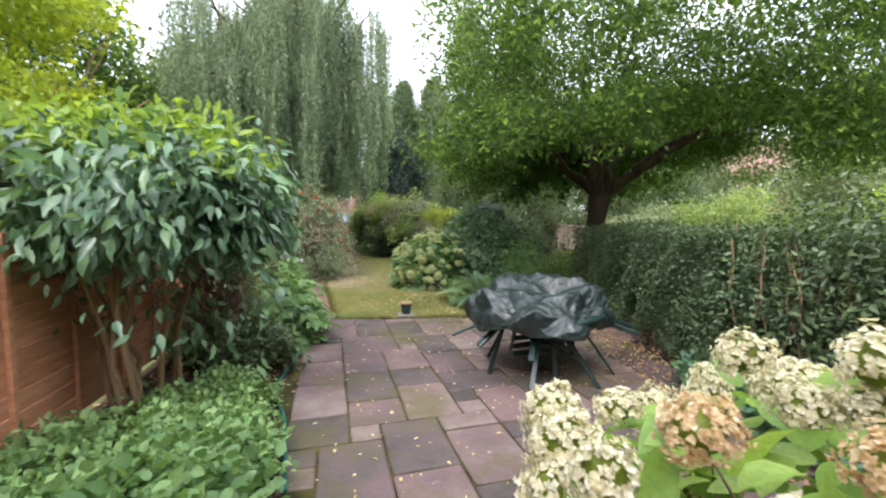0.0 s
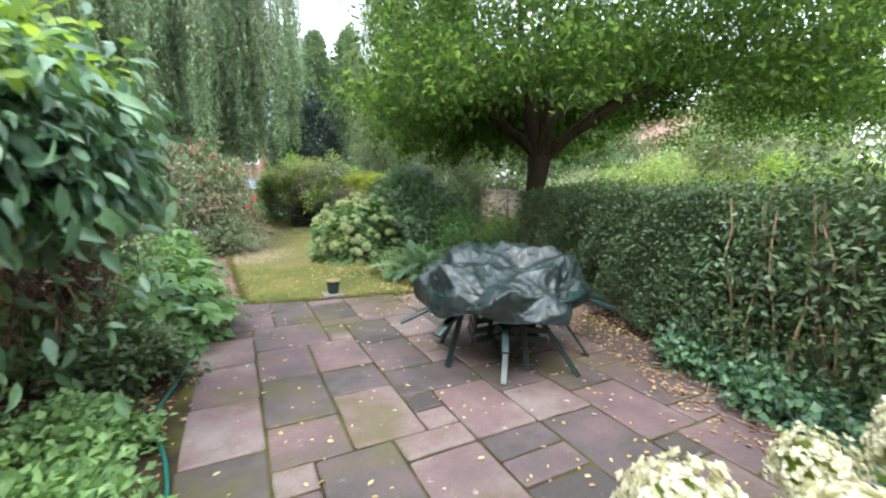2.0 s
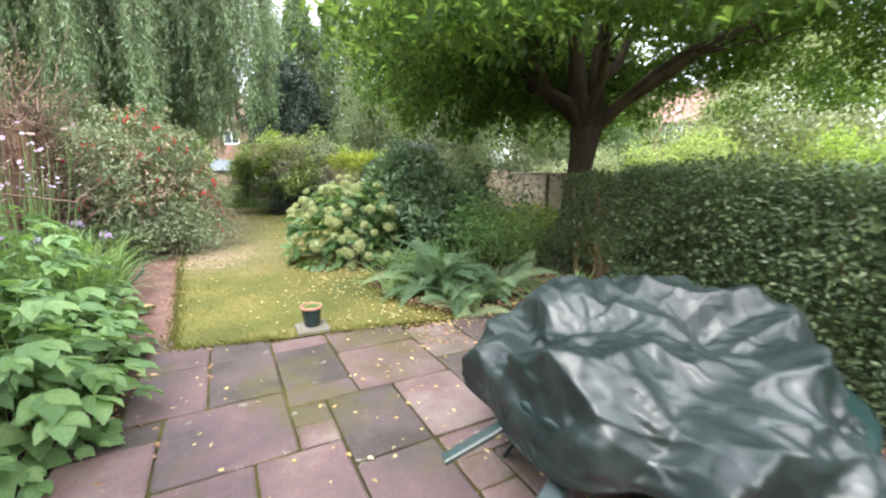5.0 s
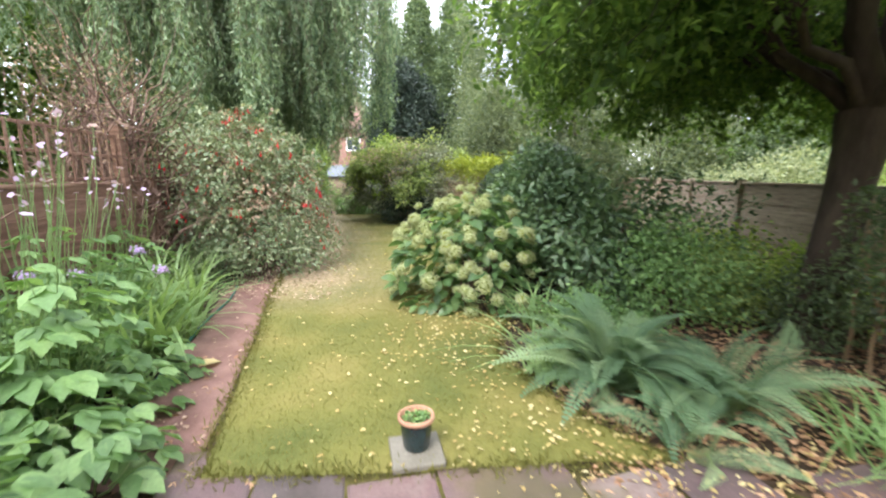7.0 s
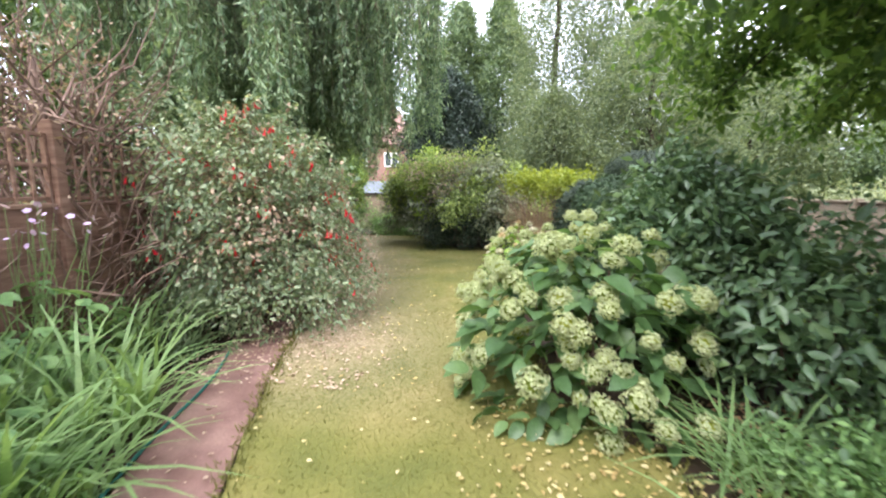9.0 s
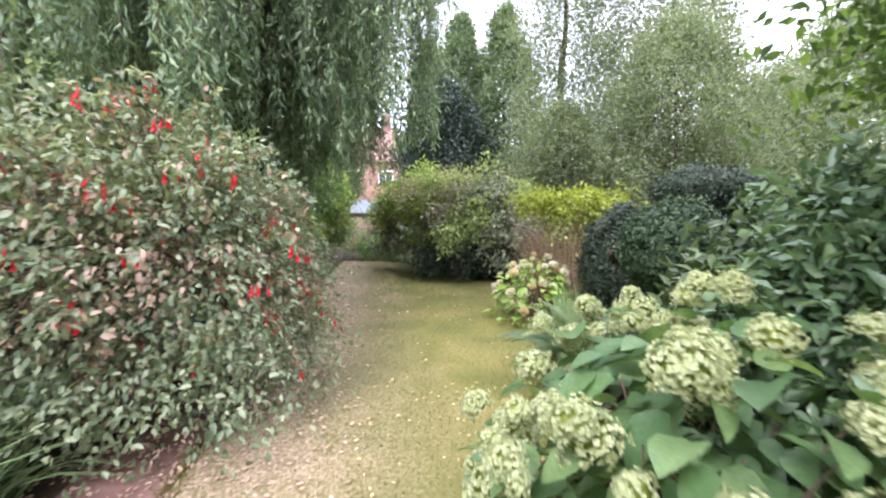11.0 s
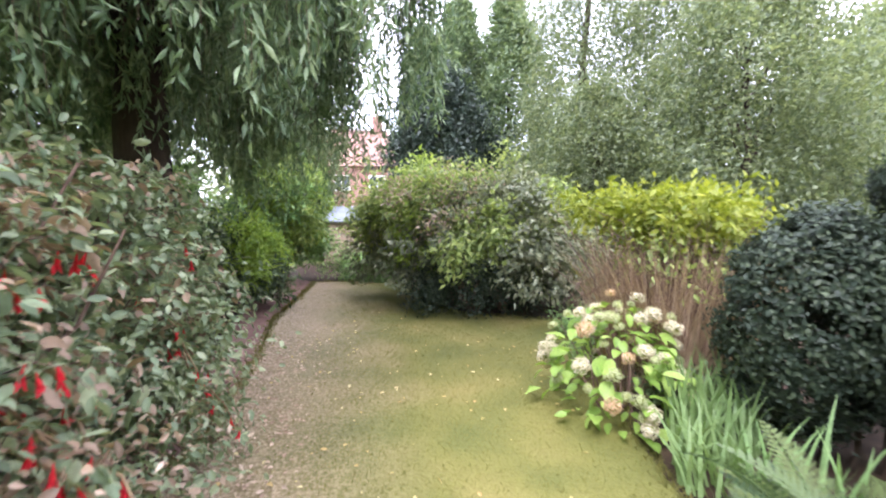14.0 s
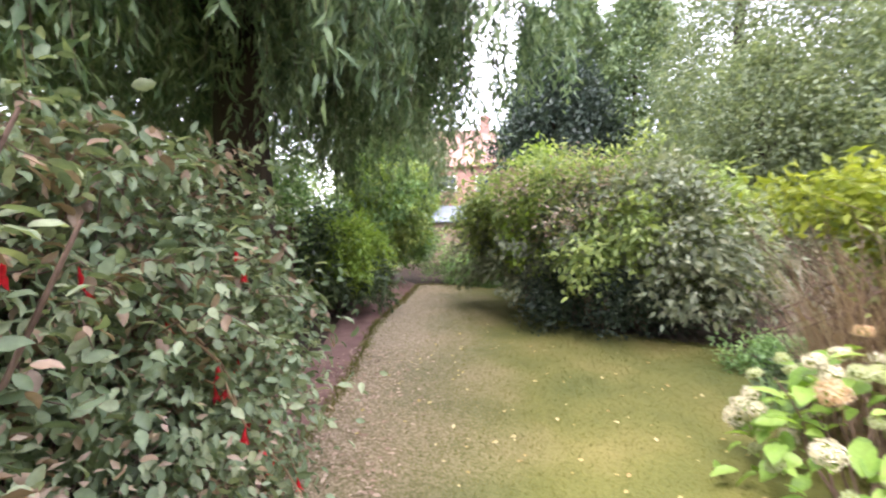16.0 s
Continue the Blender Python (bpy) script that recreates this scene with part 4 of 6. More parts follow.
FRONDS = [frond_mesh("frond", 0.95, 0.15, 0.85), frond_mesh("frond", 0.8, 0.13, 1.05), frond_mesh("frond", 1.05, 0.16, 0.7)]


def fern(label, x, y, n, scale, mat="fern", seed=1, yellow=0.0):
    s = thing("fern", label, "fern", x, y)
    rg = np.random.default_rng(seed)
    sets = {}
    for key in (mat, "fern_yellow"):
        sets[key] = []
        for me in FRONDS:
            c = me.copy()
            c.materials.append(M[key])
            sets[key].append(c)
    for i in range(n):
        key = "fern_yellow" if rg.random() < yellow else mat
        f = new("frond", sets[key][rg.integers(0, 3)])
        f.parent = s
        az = i * 137.5 + rg.normal() * 12
        steep = rg.uniform(10, 66)
        k = scale * rg.uniform(0.75, 1.15)
        a = radians(az)
        rr = rg.uniform(0.02, 0.16)
        f.matrix_basis = pose(rr * math.cos(a), rr * math.sin(a), 0.0, 0, 0, az) @ pose(0, 0, 0, rg.normal() * 22, -steep, rg.normal() * 10) @ Matrix.Diagonal((k, k, k, 1))
    return s


def blades(name, n, h, w, mat, parent, spread=0.1, lean=0.6, arch=0.6, c=(0, 0)):
    """Strap leaves from a tuft: each a ribbon of four lengths that arches over."""
    a = rng.uniform(0, 6.2832, n)
    rr = spread * np.sqrt(rng.random(n))
    base = np.stack((c[0] + rr * np.cos(a) * 1.0, c[1] + rr * np.sin(a), np.zeros(n) - 0.01), axis=1)
    a2 = a + rng.normal(size=n) * 0.6
    out = np.stack((np.cos(a2), np.sin(a2), np.zeros(n)), axis=1)
    side = np.stack((-np.sin(a2), np.cos(a2), np.zeros(n)), axis=1)
    H = h * rng.uniform(0.55, 1.15, n)[:, None]
    ln = lean * rng.uniform(0.2, 1.2, n)[:, None]
    ar = arch * rng.uniform(0.3, 1.3, n)[:, None]
    V = []
    m = 6
    for i in range(m):
        t = i / (m - 1)
        p = base + out * H * (ln * t + ar * t ** 2.2) + np.array((0, 0, 1)) * H * (t - 0.75 * ar * t ** 2.6)
        p[:, 2] = np.maximum(p[:, 2], 0.01)
        ww = w * (1 - t ** 2.5) * 0.5 + 0.0006
        V += [p - side * ww, p + side * ww]
    V = np.stack(V, axis=1)
    idx = np.array([(2 * i, 2 * i + 1, 2 * i + 3, 2 * i + 2) for i in range(m - 1)])
    F = (idx[None] + (np.arange(n) * 2 * m)[:, None, None]).reshape(-1, 4)
    return mesh_part(name, mesh_from(name, V.reshape(-1, 3), F), mat, parent)


STRAPS = {}


def strap_plant(name, label, x, y, n, h, w, mat="strap", spread=0.15, lean=0.5, arch=0.6, category="strap plant"):
    """A tuft whose strap leaves are single objects on a few shared blades."""
    s = thing(name, label, category, x, y)
    n = min(int(n * 0.8), 190)
    key = (round(h, 2), w, mat, lean, arch)
    if key not in STRAPS:
        STRAPS[key] = []
        for i in range(10):
            ob = blades("leaf", 1, h, w * 1.25, M[mat], None, 0.0, lean, arch)
            STRAPS[key].append(ob.data)
            bpy.data.objects.remove(ob)
    for i in range(n):
        a, r = rng.uniform(0, 360), spread * math.sqrt(rng.random())
        lf = new("leaf", STRAPS[key][int(rng.integers(0, 10))])
        lf.parent = s
        k = rng.uniform(0.75, 1.2)
        lf.matrix_basis = pose(r * math.cos(radians(a)), r * math.sin(radians(a)), -0.005, 0, 0, a + rng.normal() * 50) @ Matrix.Diagonal((k, k, k, 1))
    return s


# ---------- beside the patio ----------
bush = thing("glossy_bush", "tall bush with drooping glossy dark green leaves on bare stems", "shrub", -2.2, 3.05)
foliage("foliage", (0.0, 0, 1.62), (0.98, 0.66, 0.48), 320, 26, 0.13, M["laurel"], bush, 0.11, 0.37, 0.6, -0.7, 0.18, 1.1, True)
foliage("lower_leaves", (0.1, 0.0, 0.95), (0.8, 0.5, 0.35), 20, 12, 0.1, M["laurel"], bush, 0.12, 0.42, 0.3, -0.9, 0.2, 0.8, True)
foliage("young_leaves", (-0.05, 0.05, 1.86), (0.92, 0.6, 0.26), 90, 26, 0.11, M["feathery"], bush, 0.1, 0.45, 0.7, 0.1, 0.15, 0.3, True)
stems_up(bush, 14, 0.7, 1.7, 0.024, "stem", 0.6, "stem", 0.25)

lime = thing("lime_tree", "small tree with bright yellow-green leaves behind the fence", "tree", -5.2, 5.0)
tubes("trunk", [(curve_pts((0, 0, -0.05), (0.1, 0, 2.6), 0, 0.03), 0.07, 0.04)] + [(curve_pts((0.05, 0, 1.6), (rng.normal() * 0.9, rng.normal() * 0.9, rng.uniform(2.6, 4)), 0, 0.05), 0.03, 0.008) for _ in range(9)], M["stem"], lime)
foliage("upper_crown", (0.1, -0.1, 4.05), (1.2, 1.0, 0.3), 110, 45, 0.1, M["lime"], lime, 0.16, 0.55, 0.3, -0.9, 0.25, 0.3)
foliage("crown", (0.2, -0.2, 2.75), (0.95, 0.9, 0.42), 150, 45, 0.1, M["lime"], lime, 0.16, 0.55, 0.3, -0.9, 0.25, 0.3)

# low plants along the patio's left side
for k, (x, y, r, h, m) in enumerate(((-1.6, 1.5, 0.55, 0.34, "cover"), (-2.0, 2.3, 0.5, 0.3, "cover"), (-1.4, 2.35, 0.36, 0.26, "cover"), (-1.85, 4.1, 0.36, 0.4, "hedge"), (-2.4, 0.9, 0.5, 0.4, "cover"), (-1.75, 3.1, 0.42, 0.22, "cover"), (-2.5, 4.6, 0.5, 0.5, "cover"))):
    g = thing("ground_cover", "low leafy ground cover in the bed", "ground cover", x, y)
    stems_up(g, 6, r * 0.7, h * 0.8, 0.005, "stem")
    foliage("foliage", (0, 0, h * 0.4), (r, r, h * 0.6), 110, 34, 0.062, M[m], g, 0.06, 0.62, 0.4, -0.3, 0.25, 0.0, False, 0.01, 1.0)


o5 = np.zeros((5, 3))
w5 = np.array([(math.cos(q * 1.2566), math.sin(q * 1.2566), 0.15) for q in range(5)])
PINK_FLOWER = mesh_from("flower", *leaves(o5, w5, np.tile((0, 0, 1.0), (5, 1)), 0.021, 0.021, 0.1, 0.0, True))
PINK_FLOWER.materials.append(M["pink"])


def broad_plant(name, label, x, y, r, h, n, leaf, mat="anemone", seed=3, flowers=0, flower_h=0.5):
    """Broad lobed leaves on upright stalks; pale flowers on wires above them."""
    s = thing(name, label, "plant", x, y)
    rg = np.random.default_rng(seed)
    rx, ry = r
    u = unit(rg.normal(size=(n, 3)))
    u[:, 2] = np.abs(u[:, 2])
    p = u * np.array((rx, ry, h)) * rg.uniform(0.45, 1.0, (n, 1))
    p[:, 2] = np.maximum(p[:, 2], 0.06)
    V, F, k = [], [], 0
    az = np.arctan2(u[:, 1], u[:, 0]) + rg.normal(size=n) * 0.7
    size = leaf * rg.uniform(0.4, 1.35, n)
    nor = unit(u * 0.5 + np.array((0, 0, 0.9)) + rg.normal(size=(n, 3)) * 0.3)
    for j, (da, f) in enumerate(((0, 1.0), (0.75, 0.8), (-0.75, 0.8))):
        way = np.stack((np.cos(az + da), np.sin(az + da), np.full(n, -0.35)), axis=1)
        v, fc = leaves(p + nor * (0.002 * j), way, nor, size * f, size * 0.62 * f, 0.12, 0.12, True)
        V.append(v)
        F.append(fc + k)
        k += len(v)
    mesh_part("leaves", mesh_from("leaves", np.concatenate(V), np.concatenate(F)), M[mat], s)
    lines = [(curve_pts((q[0] * 0.3, q[1] * 0.3, -0.01), q, -0.03, 0.015, 5), 0.005, 0.003) for q in p[::4]]
    tagged(tubes("stalk_cluster", lines, M["strap"], s, 4), kind="stuff")
    if flowers:
        heads, wires = [], []
        for i in range(flowers):
            a, d = rg.uniform(0, 6.28), rg.uniform(0.1, 0.9)
            e = np.array((math.cos(a) * rx * d, math.sin(a) * ry * d, h + rg.uniform(0.1, flower_h)))
            wires.append((curve_pts((e[0] * 0.5, e[1] * 0.5, h * 0.4), e, 0, 0.02, 5), 0.004, 0.002))
            heads.append(e)
        tubes("flower_stem", wires, M["strap"], s, 4)
        for e in heads:
            fl = new("flower", PINK_FLOWER)
            fl.parent = s
            k = rg.uniform(0.8, 1.35)
            fl.matrix_basis = pose(*e, rg.normal() * 35, rg.normal() * 35, rg.uniform(0, 360)) @ Matrix.Diagonal((k, k, k, 1))
    return s


broad_plant("japanese_anemone", "leafy clump with broad lobed leaves spilling over paving", -1.98, 5.15, (0.58, 0.8), 0.92, 300, 0.16, seed=3)
broad_plant("japanese_anemone", "tall leafy clump with pale pink flowers on wiry stems", -2.55, 6.4, (0.55, 0.75), 1.05, 300, 0.15, seed=4, flowers=24, flower_h=0.7)
broad_plant("japanese_anemone", "tall leafy clump with pale pink flowers on wiry stems", -3.3, 7.3, (0.5, 0.9), 1.15, 330, 0.13, seed=6, flowers=30, flower_h=0.6)
broad_plant("japanese_anemone", "leafy clump with broad lobed leaves in the bed", -2.85, 5.3, (0.5, 0.8), 1.05, 300, 0.14, seed=5)
strap_plant("agapanthus", "arching green strap leaves beside the path", -2.95, 7.55, 260, 0.75, 0.024, "strap", 0.3, 0.5, 0.7)
strap_plant("agapanthus", "arching green strap leaves beside the path", -3.3, 8.55, 300, 0.85, 0.024, "strap", 0.32, 0.5, 0.7)
strap_plant("agapanthus", "dark arching strap leaves under the shrub", -3.75, 9.6, 180, 0.6, 0.02, "hedge", 0.3, 0.5, 0.7)
strap_plant("agapanthus", "arching green strap leaves below the fence", -3.75, 8.3, 240, 0.95, 0.022, "strap", 0.3, 0.4, 0.5)
g = thing("ground_cover", "low grey-green leafy clump with mauve flowers", "plant", -3.2, 6.9)
foliage("foliage", (0, 0, 0.22), (0.5, 0.5, 0.35), 130, 34, 0.06, M["cover"], g, 0.07, 0.5, 0.4, -0.4, 0.25)

mauves = thing("agapanthus_flowers", "round mauve flower heads on tall green stems", "flower", -3.15, 7.35)
tops = [(rng.normal() * 0.3, rng.normal() * 0.45, rng.uniform(0.6, 0.95)) for _ in range(7)]
tubes("stem", [(curve_pts((t[0] * 0.5, t[1] * 0.5, 0), t, 0, 0.01, 5), 0.006, 0.004) for t in tops], M["strap"], mauves, 5)
mv = bloom_mesh("flower_head", 0.05, 46, 0.9)
mv.materials.append(M["mauve"])
mv.materials.append(M["strap"])
for t in tops:
    o = new("flower_head", mv)
    o.parent = mauves
    o.location = t

# twiggy brown shrub by the fence, and the fuchsia
dead = thing("bare_shrub", "tangle of bare brown twigs against the fence", "shrub", -4.55, 9.5)
tw = []
for i in range(300):
    b = (rng.normal() * 0.3, rng.normal() * 0.3, rng.uniform(0, 2.1))
    d = unit(rng.normal(size=3) + np.array((0, 0, 0.4)))
    tw.append((curve_pts(b, np.array(b) + d * rng.uniform(0.5, 1.3) + np.array((0, 0, 0.5)), rng.uniform(-0.1, 0.2), 0.07, 7), 0.011, 0.003))
tw.append((curve_pts((0, 0, -0.02), (-0.25, 0.15, 2.6), 0, 0.09), 0.075, 0.03))
tagged(tubes("twig_tangle", tw, M["twig"], dead, 4), kind="stuff")
foliage("foliage", (0, 0, 2.2), (0.8, 0.8, 0.9), 60, 20, 0.05, M["russet"], dead, 0.14, 0.4, 0.3, -0.8)

fuchsia = thing("fuchsia", "large loose fuchsia with small leaves and hanging red flowers", "shrub", -3.62, 11.3)
stems_up(fuchsia, 26, 1.0, 1.75, 0.014, "twig", 0.8)
foliage("foliage", (-0.1, -0.45, 1.2), (1.02, 1.05, 1.15), 470, 32, 0.055, M["fuchsia"], fuchsia, 0.13, 0.52, 0.3, -0.8, 0.35, 0.5, True)
foliage("foliage", (0.05, 1.0, 0.9), (0.55, 0.78, 0.88), 340, 34, 0.055, M["fuchsia"], fuchsia, 0.12, 0.52, 0.3, -0.8, 0.35, 0.5, True)
foliage("bronze_leaves", (-0.08, -0.3, 1.0), (1.05, 1.15, 1.0), 230, 32, 0.05, M["russet"], fuchsia, 0.12, 0.5, 0.35, -0.9, 0.25, 0.6, True)

# arching sprays: each rises from the middle, bends over and hangs at the rim
spray_lines, spray_p, spray_d, bud_p = [], [], [], []
for i in range(420):
    big = i < 255
    c_, r_ = ((-0.05, -0.45, 1.22), (1.18, 1.25, 1.3)) if big else ((0.06, 1.1, 0.98), (0.62, 0.86, 0.98))
    d_ = rand_dir(1)[0]
    if d_[2] < -0.75:
        continue
    e_ = np.array(c_) + d_ * np.array(r_) * rng.uniform(0.86, 1.1)
    e_[2] = max(e_[2], 0.12)
    b_ = np.array(c_) * np.array((0.6, 0.6, 0.5)) + d_ * np.array(r_) * 0.3 + np.array((0, 0, 0.1))
    ln = curve_pts(b_, e_, -rng.uniform(0.08, 0.26), 0.02, 16)
    ln[-3:, 2] -= np.array((0.01, 0.035, 0.08))
    spray_lines.append((ln, 0.006, 0.0015))
    way_ = np.gradient(ln, axis=0)
    for k_ in range(4, 16):
        spray_p.append(np.repeat(ln[k_:k_ + 1], 5, axis=0) + rng.normal(size=(5, 3)) * 0.022)
        spray_d.append(np.repeat(way_[k_:k_ + 1], 5, axis=0))
    if rng.random() < 0.42:
        bud_p.append(ln[rng.integers(9, 16)] + rng.normal(size=(int(rng.integers(2, 5)), 3)) * np.array((0.035, 0.035, 0.03)) - np.array((0, 0, 0.04)))
tubes("spray_twig", spray_lines, M["twig"], fuchsia, 4, "", "stuff")
ap, ad = np.concatenate(spray_p), unit(np.concatenate(spray_d))
n = len(ap)
az_ = 0.064 * rng.uniform(0.55, 1.2, n)
pick = rng.random(n) < 0.76
for nm, mk, sel in (("spray_leaves", "fuchsia", pick), ("bronze_spray_leaves", "russet", ~pick)):
    mesh_part(nm, leaf_mesh(nm, ap[sel], unit(ad[sel] * 0.7 + rng.normal(size=(sel.sum(), 3)) * 0.7 + np.array((0, 0, -0.55))), unit(rng.normal(size=(sel.sum(), 3)) * 0.45 + np.array((0, 0, 1))), az_[sel], az_[sel] * 0.52, full=True), M[mk], fuchsia)
p = np.concatenate(bud_p)
p = p[p[:, 2] > 0.15]
q4 = np.array([(0.42 * math.cos(q * 1.5708), 0.42 * math.sin(q * 1.5708), -1.0) for q in range(4)])
bud_v, bud_f = tube_arrays(np.array(((0, 0, 0.012), (0, 0, 0.0), (0, 0, -0.012), (0, 0, -0.024), (0, 0, -0.034))), (0.0015, 0.003, 0.0065, 0.007, 0.002), 7)
sep_v, sep_f = leaves(np.tile((0, 0, -0.014), (4, 1)), q4, np.tile((0.2, 0.1, 1.0), (4, 1)), 0.034, 0.014, 0.2, -0.15, True)
FUCHSIA_FLOWER = mesh_from("flower", np.concatenate((bud_v, sep_v)), np.concatenate((bud_f, sep_f + len(bud_v))))
FUCHSIA_FLOWER.materials.append(M["red"])
for q in p[:295]:
    fl = new("flower", FUCHSIA_FLOWER)
    fl.parent = fuchsia
    k = rng.uniform(0.9, 1.3)
    fl.matrix_basis = pose(*q, rng.normal() * 12, rng.normal() * 12, rng.uniform(0, 360)) @ Matrix.Diagonal((k, k, k * 1.15, 1))
foliage("lower_leaves", (0.12, -0.3, 0.42), (1.12, 1.25, 0.42), 260, 30, 0.055, M["fuchsia"], fuchsia, 0.11, 0.52, 0.55, -0.8, 0.25, 0.5, True)
for i in range(9):
    y_ = rng.uniform(-0.9, 1.7)
    a_ = np.array((0.1, y_ * 0.7, rng.uniform(0.9, 1.5)))
    e_ = np.array((rng.uniform(0.55, 0.74) if y_ > 0.7 else rng.uniform(1.05, 1.25), y_, rng.uniform(0.3, 0.75)))
    ln = curve_pts(a_, e_, -0.2, 0.02, 12)
    tubes("stem", [(ln, 0.008, 0.004)], M["stem"], fuchsia, 6)
    k_ = np.repeat(ln[4:], 3, axis=0) + rng.normal(size=(24, 3)) * 0.025
    mesh_part("spray_leaves", leaf_mesh("spray_leaves", k_, unit(rng.normal(size=(24, 3)) + np.array((0.3, 0, -0.5))), unit(rng.normal(size=(24, 3)) * 0.4 + np.array((0, 0, 1))), 0.06, 0.032, full=True), M["fuchsia"], fuchsia)
    for q in ln[7:12:2]:
        fl = new("flower", FUCHSIA_FLOWER)
        fl.parent = fuchsia
        fl.matrix_basis = pose(q[0], q[1], q[2] - 0.02, rng.normal() * 10, rng.normal() * 10, rng.uniform(0, 360)) @ Matrix.Diagonal((1.2, 1.2, 1.35, 1))
foliage("dry_leaves", (0.1, 0, 0.4), (1.2, 1.3, 0.5), 130, 34, 0.04, M["fading"], fuchsia, 0.1, 0.45, 0.6, -0.9, 0.2, 0.5)

# ---------- right side of the lawn ----------
hydrangea("cream hydrangea with browning flower heads and broad leaves", 1.04, 0.98, (0.86, 0.78), 1.1, 460, 82, "cream", "hydrangea_fresh", 0.1, 0.98, 0.1, 0.05, 11, 0.62, heads=0.92)
hydrangea("rounded hydrangea covered in lime-white flower heads", -0.26, 9.5, (0.84, 0.95), 1.27, 680, 130, "green", "hydrangea_mid", -0.04, 1.0, 0.0, 0.08, 12, heads=0.84)
hydrangea("small cream hydrangea leaning over the lawn", -0.45, 13.85, (0.58, 0.62), 0.9, 330, 80, "mix", "hydrangea_fresh", 0.0, 0.72, 0.08, 0.05, 13, heads=0.72)
fern("large grey-green fern at the edge of the paving", 0.72, 7.3, 66, 0.74, "fern", 1)
fern("grey-green fern arching over fallen leaves", 1.25, 7.0, 34, 0.68, "fern", 2)
fern("small fern at the edge of the paving", 0.85, 6.6, 12, 0.5, "fern", 3)
fern("large green fern leaning over the lawn", -0.2, 11.75, 70, 0.84, "fern_deep", 4, 0.3)
fern("green fern beside the larger one", 0.3, 11.45, 46, 0.8, "fern_deep", 6, 0.2)
fern("dark fern under the clipped evergreen", 0.6, 11.05, 30, 0.75, "fern_deep", 5)
strap_plant("day_lily", "arching narrow green leaves at the lawn's edge", 0.35, 7.45, 150, 0.5, 0.016, "strap", 0.22, 0.7, 0.8)
strap_plant("day_lily", "flopping narrow leaves on dead leaf litter", 2.0, 6.45, 190, 0.5, 0.014, "cover", 0.35, 0.8, 0.8)
strap_plant("day_lily", "arching narrow leaves below the hydrangea", 0.5, 8.5, 170, 0.55, 0.014, "strap", 0.25, 0.7, 0.8)
strap_plant("iris", "upright green sword leaves beside the hydrangea", 0.0, 13.3, 170, 0.75, 0.022, "strap", 0.28, 0.18, 0.2)
strap_plant("iris", "upright green sword leaves beside the hydrangea", 0.0, 12.5, 90, 0.6, 0.02, "cover", 0.22, 0.2, 0.25)
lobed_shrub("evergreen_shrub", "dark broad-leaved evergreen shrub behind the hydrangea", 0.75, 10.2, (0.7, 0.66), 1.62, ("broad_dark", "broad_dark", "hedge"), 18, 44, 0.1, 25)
shrub("evergreen_shrub", "loose mid-green leafy shrub beside the fern", 1.25, 9.2, (0.6, 0.55), 1.2, "broad_dark", 120, 26, 0.1, lump=0.5, spread=0.14, full=True, hang=0.4)
shrub("evergreen_shrub", "loose green shrub below the fence", 2.1, 9.7, (0.8, 0.6), 1.25, "broad_dark", 100, 26, 0.075, spread=0.2, lump=0.5)
# sunlight at the fence foot is put into these two shrubs' bright leaves
shrub("evergreen_shrub", "loose green shrub below the fence", 3.0, 10.4, (0.6, 0.8), 0.55, "feathery", 120, 40, 0.075, spread=0.13)
shrub("sunlit_shrub", "low shrub under the tree with sunlight put into its pale green leaves", 2.3, 8.95, (0.75, 0.5), 0.5, "shrub_yellow", 130, 45, 0.07, spread=0.12)
shrub("low_shrub", "bright low shrub behind the tree", 3.15, 8.75, (0.4, 0.45), 0.65, "feathery", 90, 36, 0.07)
shrub("ivy", "dark ivy round the foot of the tree", 2.72, 8.1, (0.34, 0.34), 0.6, "hedge", 90, 40, 0.055)
ball = thing("clipped_ball", "clipped dark evergreen ball", "topiary", 0.5, 11.78)
# lighter lit leaf on the ball, shaded copy below it
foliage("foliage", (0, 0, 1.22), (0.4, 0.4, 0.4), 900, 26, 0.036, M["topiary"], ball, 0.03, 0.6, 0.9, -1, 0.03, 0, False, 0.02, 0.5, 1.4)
foliage("lower_leaves", (0, 0, 0.6), (0.34, 0.34, 0.4), 70, 36, 0.045, M["evergreen_shaded"], ball, 0.07, 0.55, 0.4, -1, 0.2, 0)
tubes("stem", [(curve_pts((0, 0, -0.02), (0, 0, 1.2), 0, 0.02), 0.05, 0.03)], M["bark"], ball)
block = thing("clipped_hedge", "tall clipped dark evergreen hedge", "hedge", 1.08, 13.2, 0, 90)
# hedge and cushion take the shaded leaf, so the ball stands out
for ly, rw, top in ((0.55, 0.5, 1.62), (-0.1, 0.6, 1.66), (-0.75, 0.55, 1.62)):
    foliage("foliage", (0, ly, top / 2 + 0.1), (0.42, rw, top / 2 - 0.1), 620, 34, 0.042, M["evergreen_shaded"], block, 0.035, 0.6, 0.85, -1, 0.06, 0, False, 0.02, 0.5, 1.3)
tubes("stem", [(curve_pts((rng.uniform(-0.2, 0.2), y, -0.02), (rng.uniform(-0.2, 0.2), y, 1.3), 0, 0.03), 0.02, 0.008) for y in np.arange(-0.8, 0.95, 0.16)], M["bark"], block)
dome = thing("clipped_dome", "clipped dark evergreen cushion on a bare stem", "topiary", 1.3, 12.95)
foliage("foliage", (0, 0, 1.76), (0.55, 0.5, 0.25), 700, 30, 0.038, M["evergreen_shaded"], dome, 0.035, 0.6, 0.85, -1, 0.05, 0, False, 0.02, 0.5, 1.4)
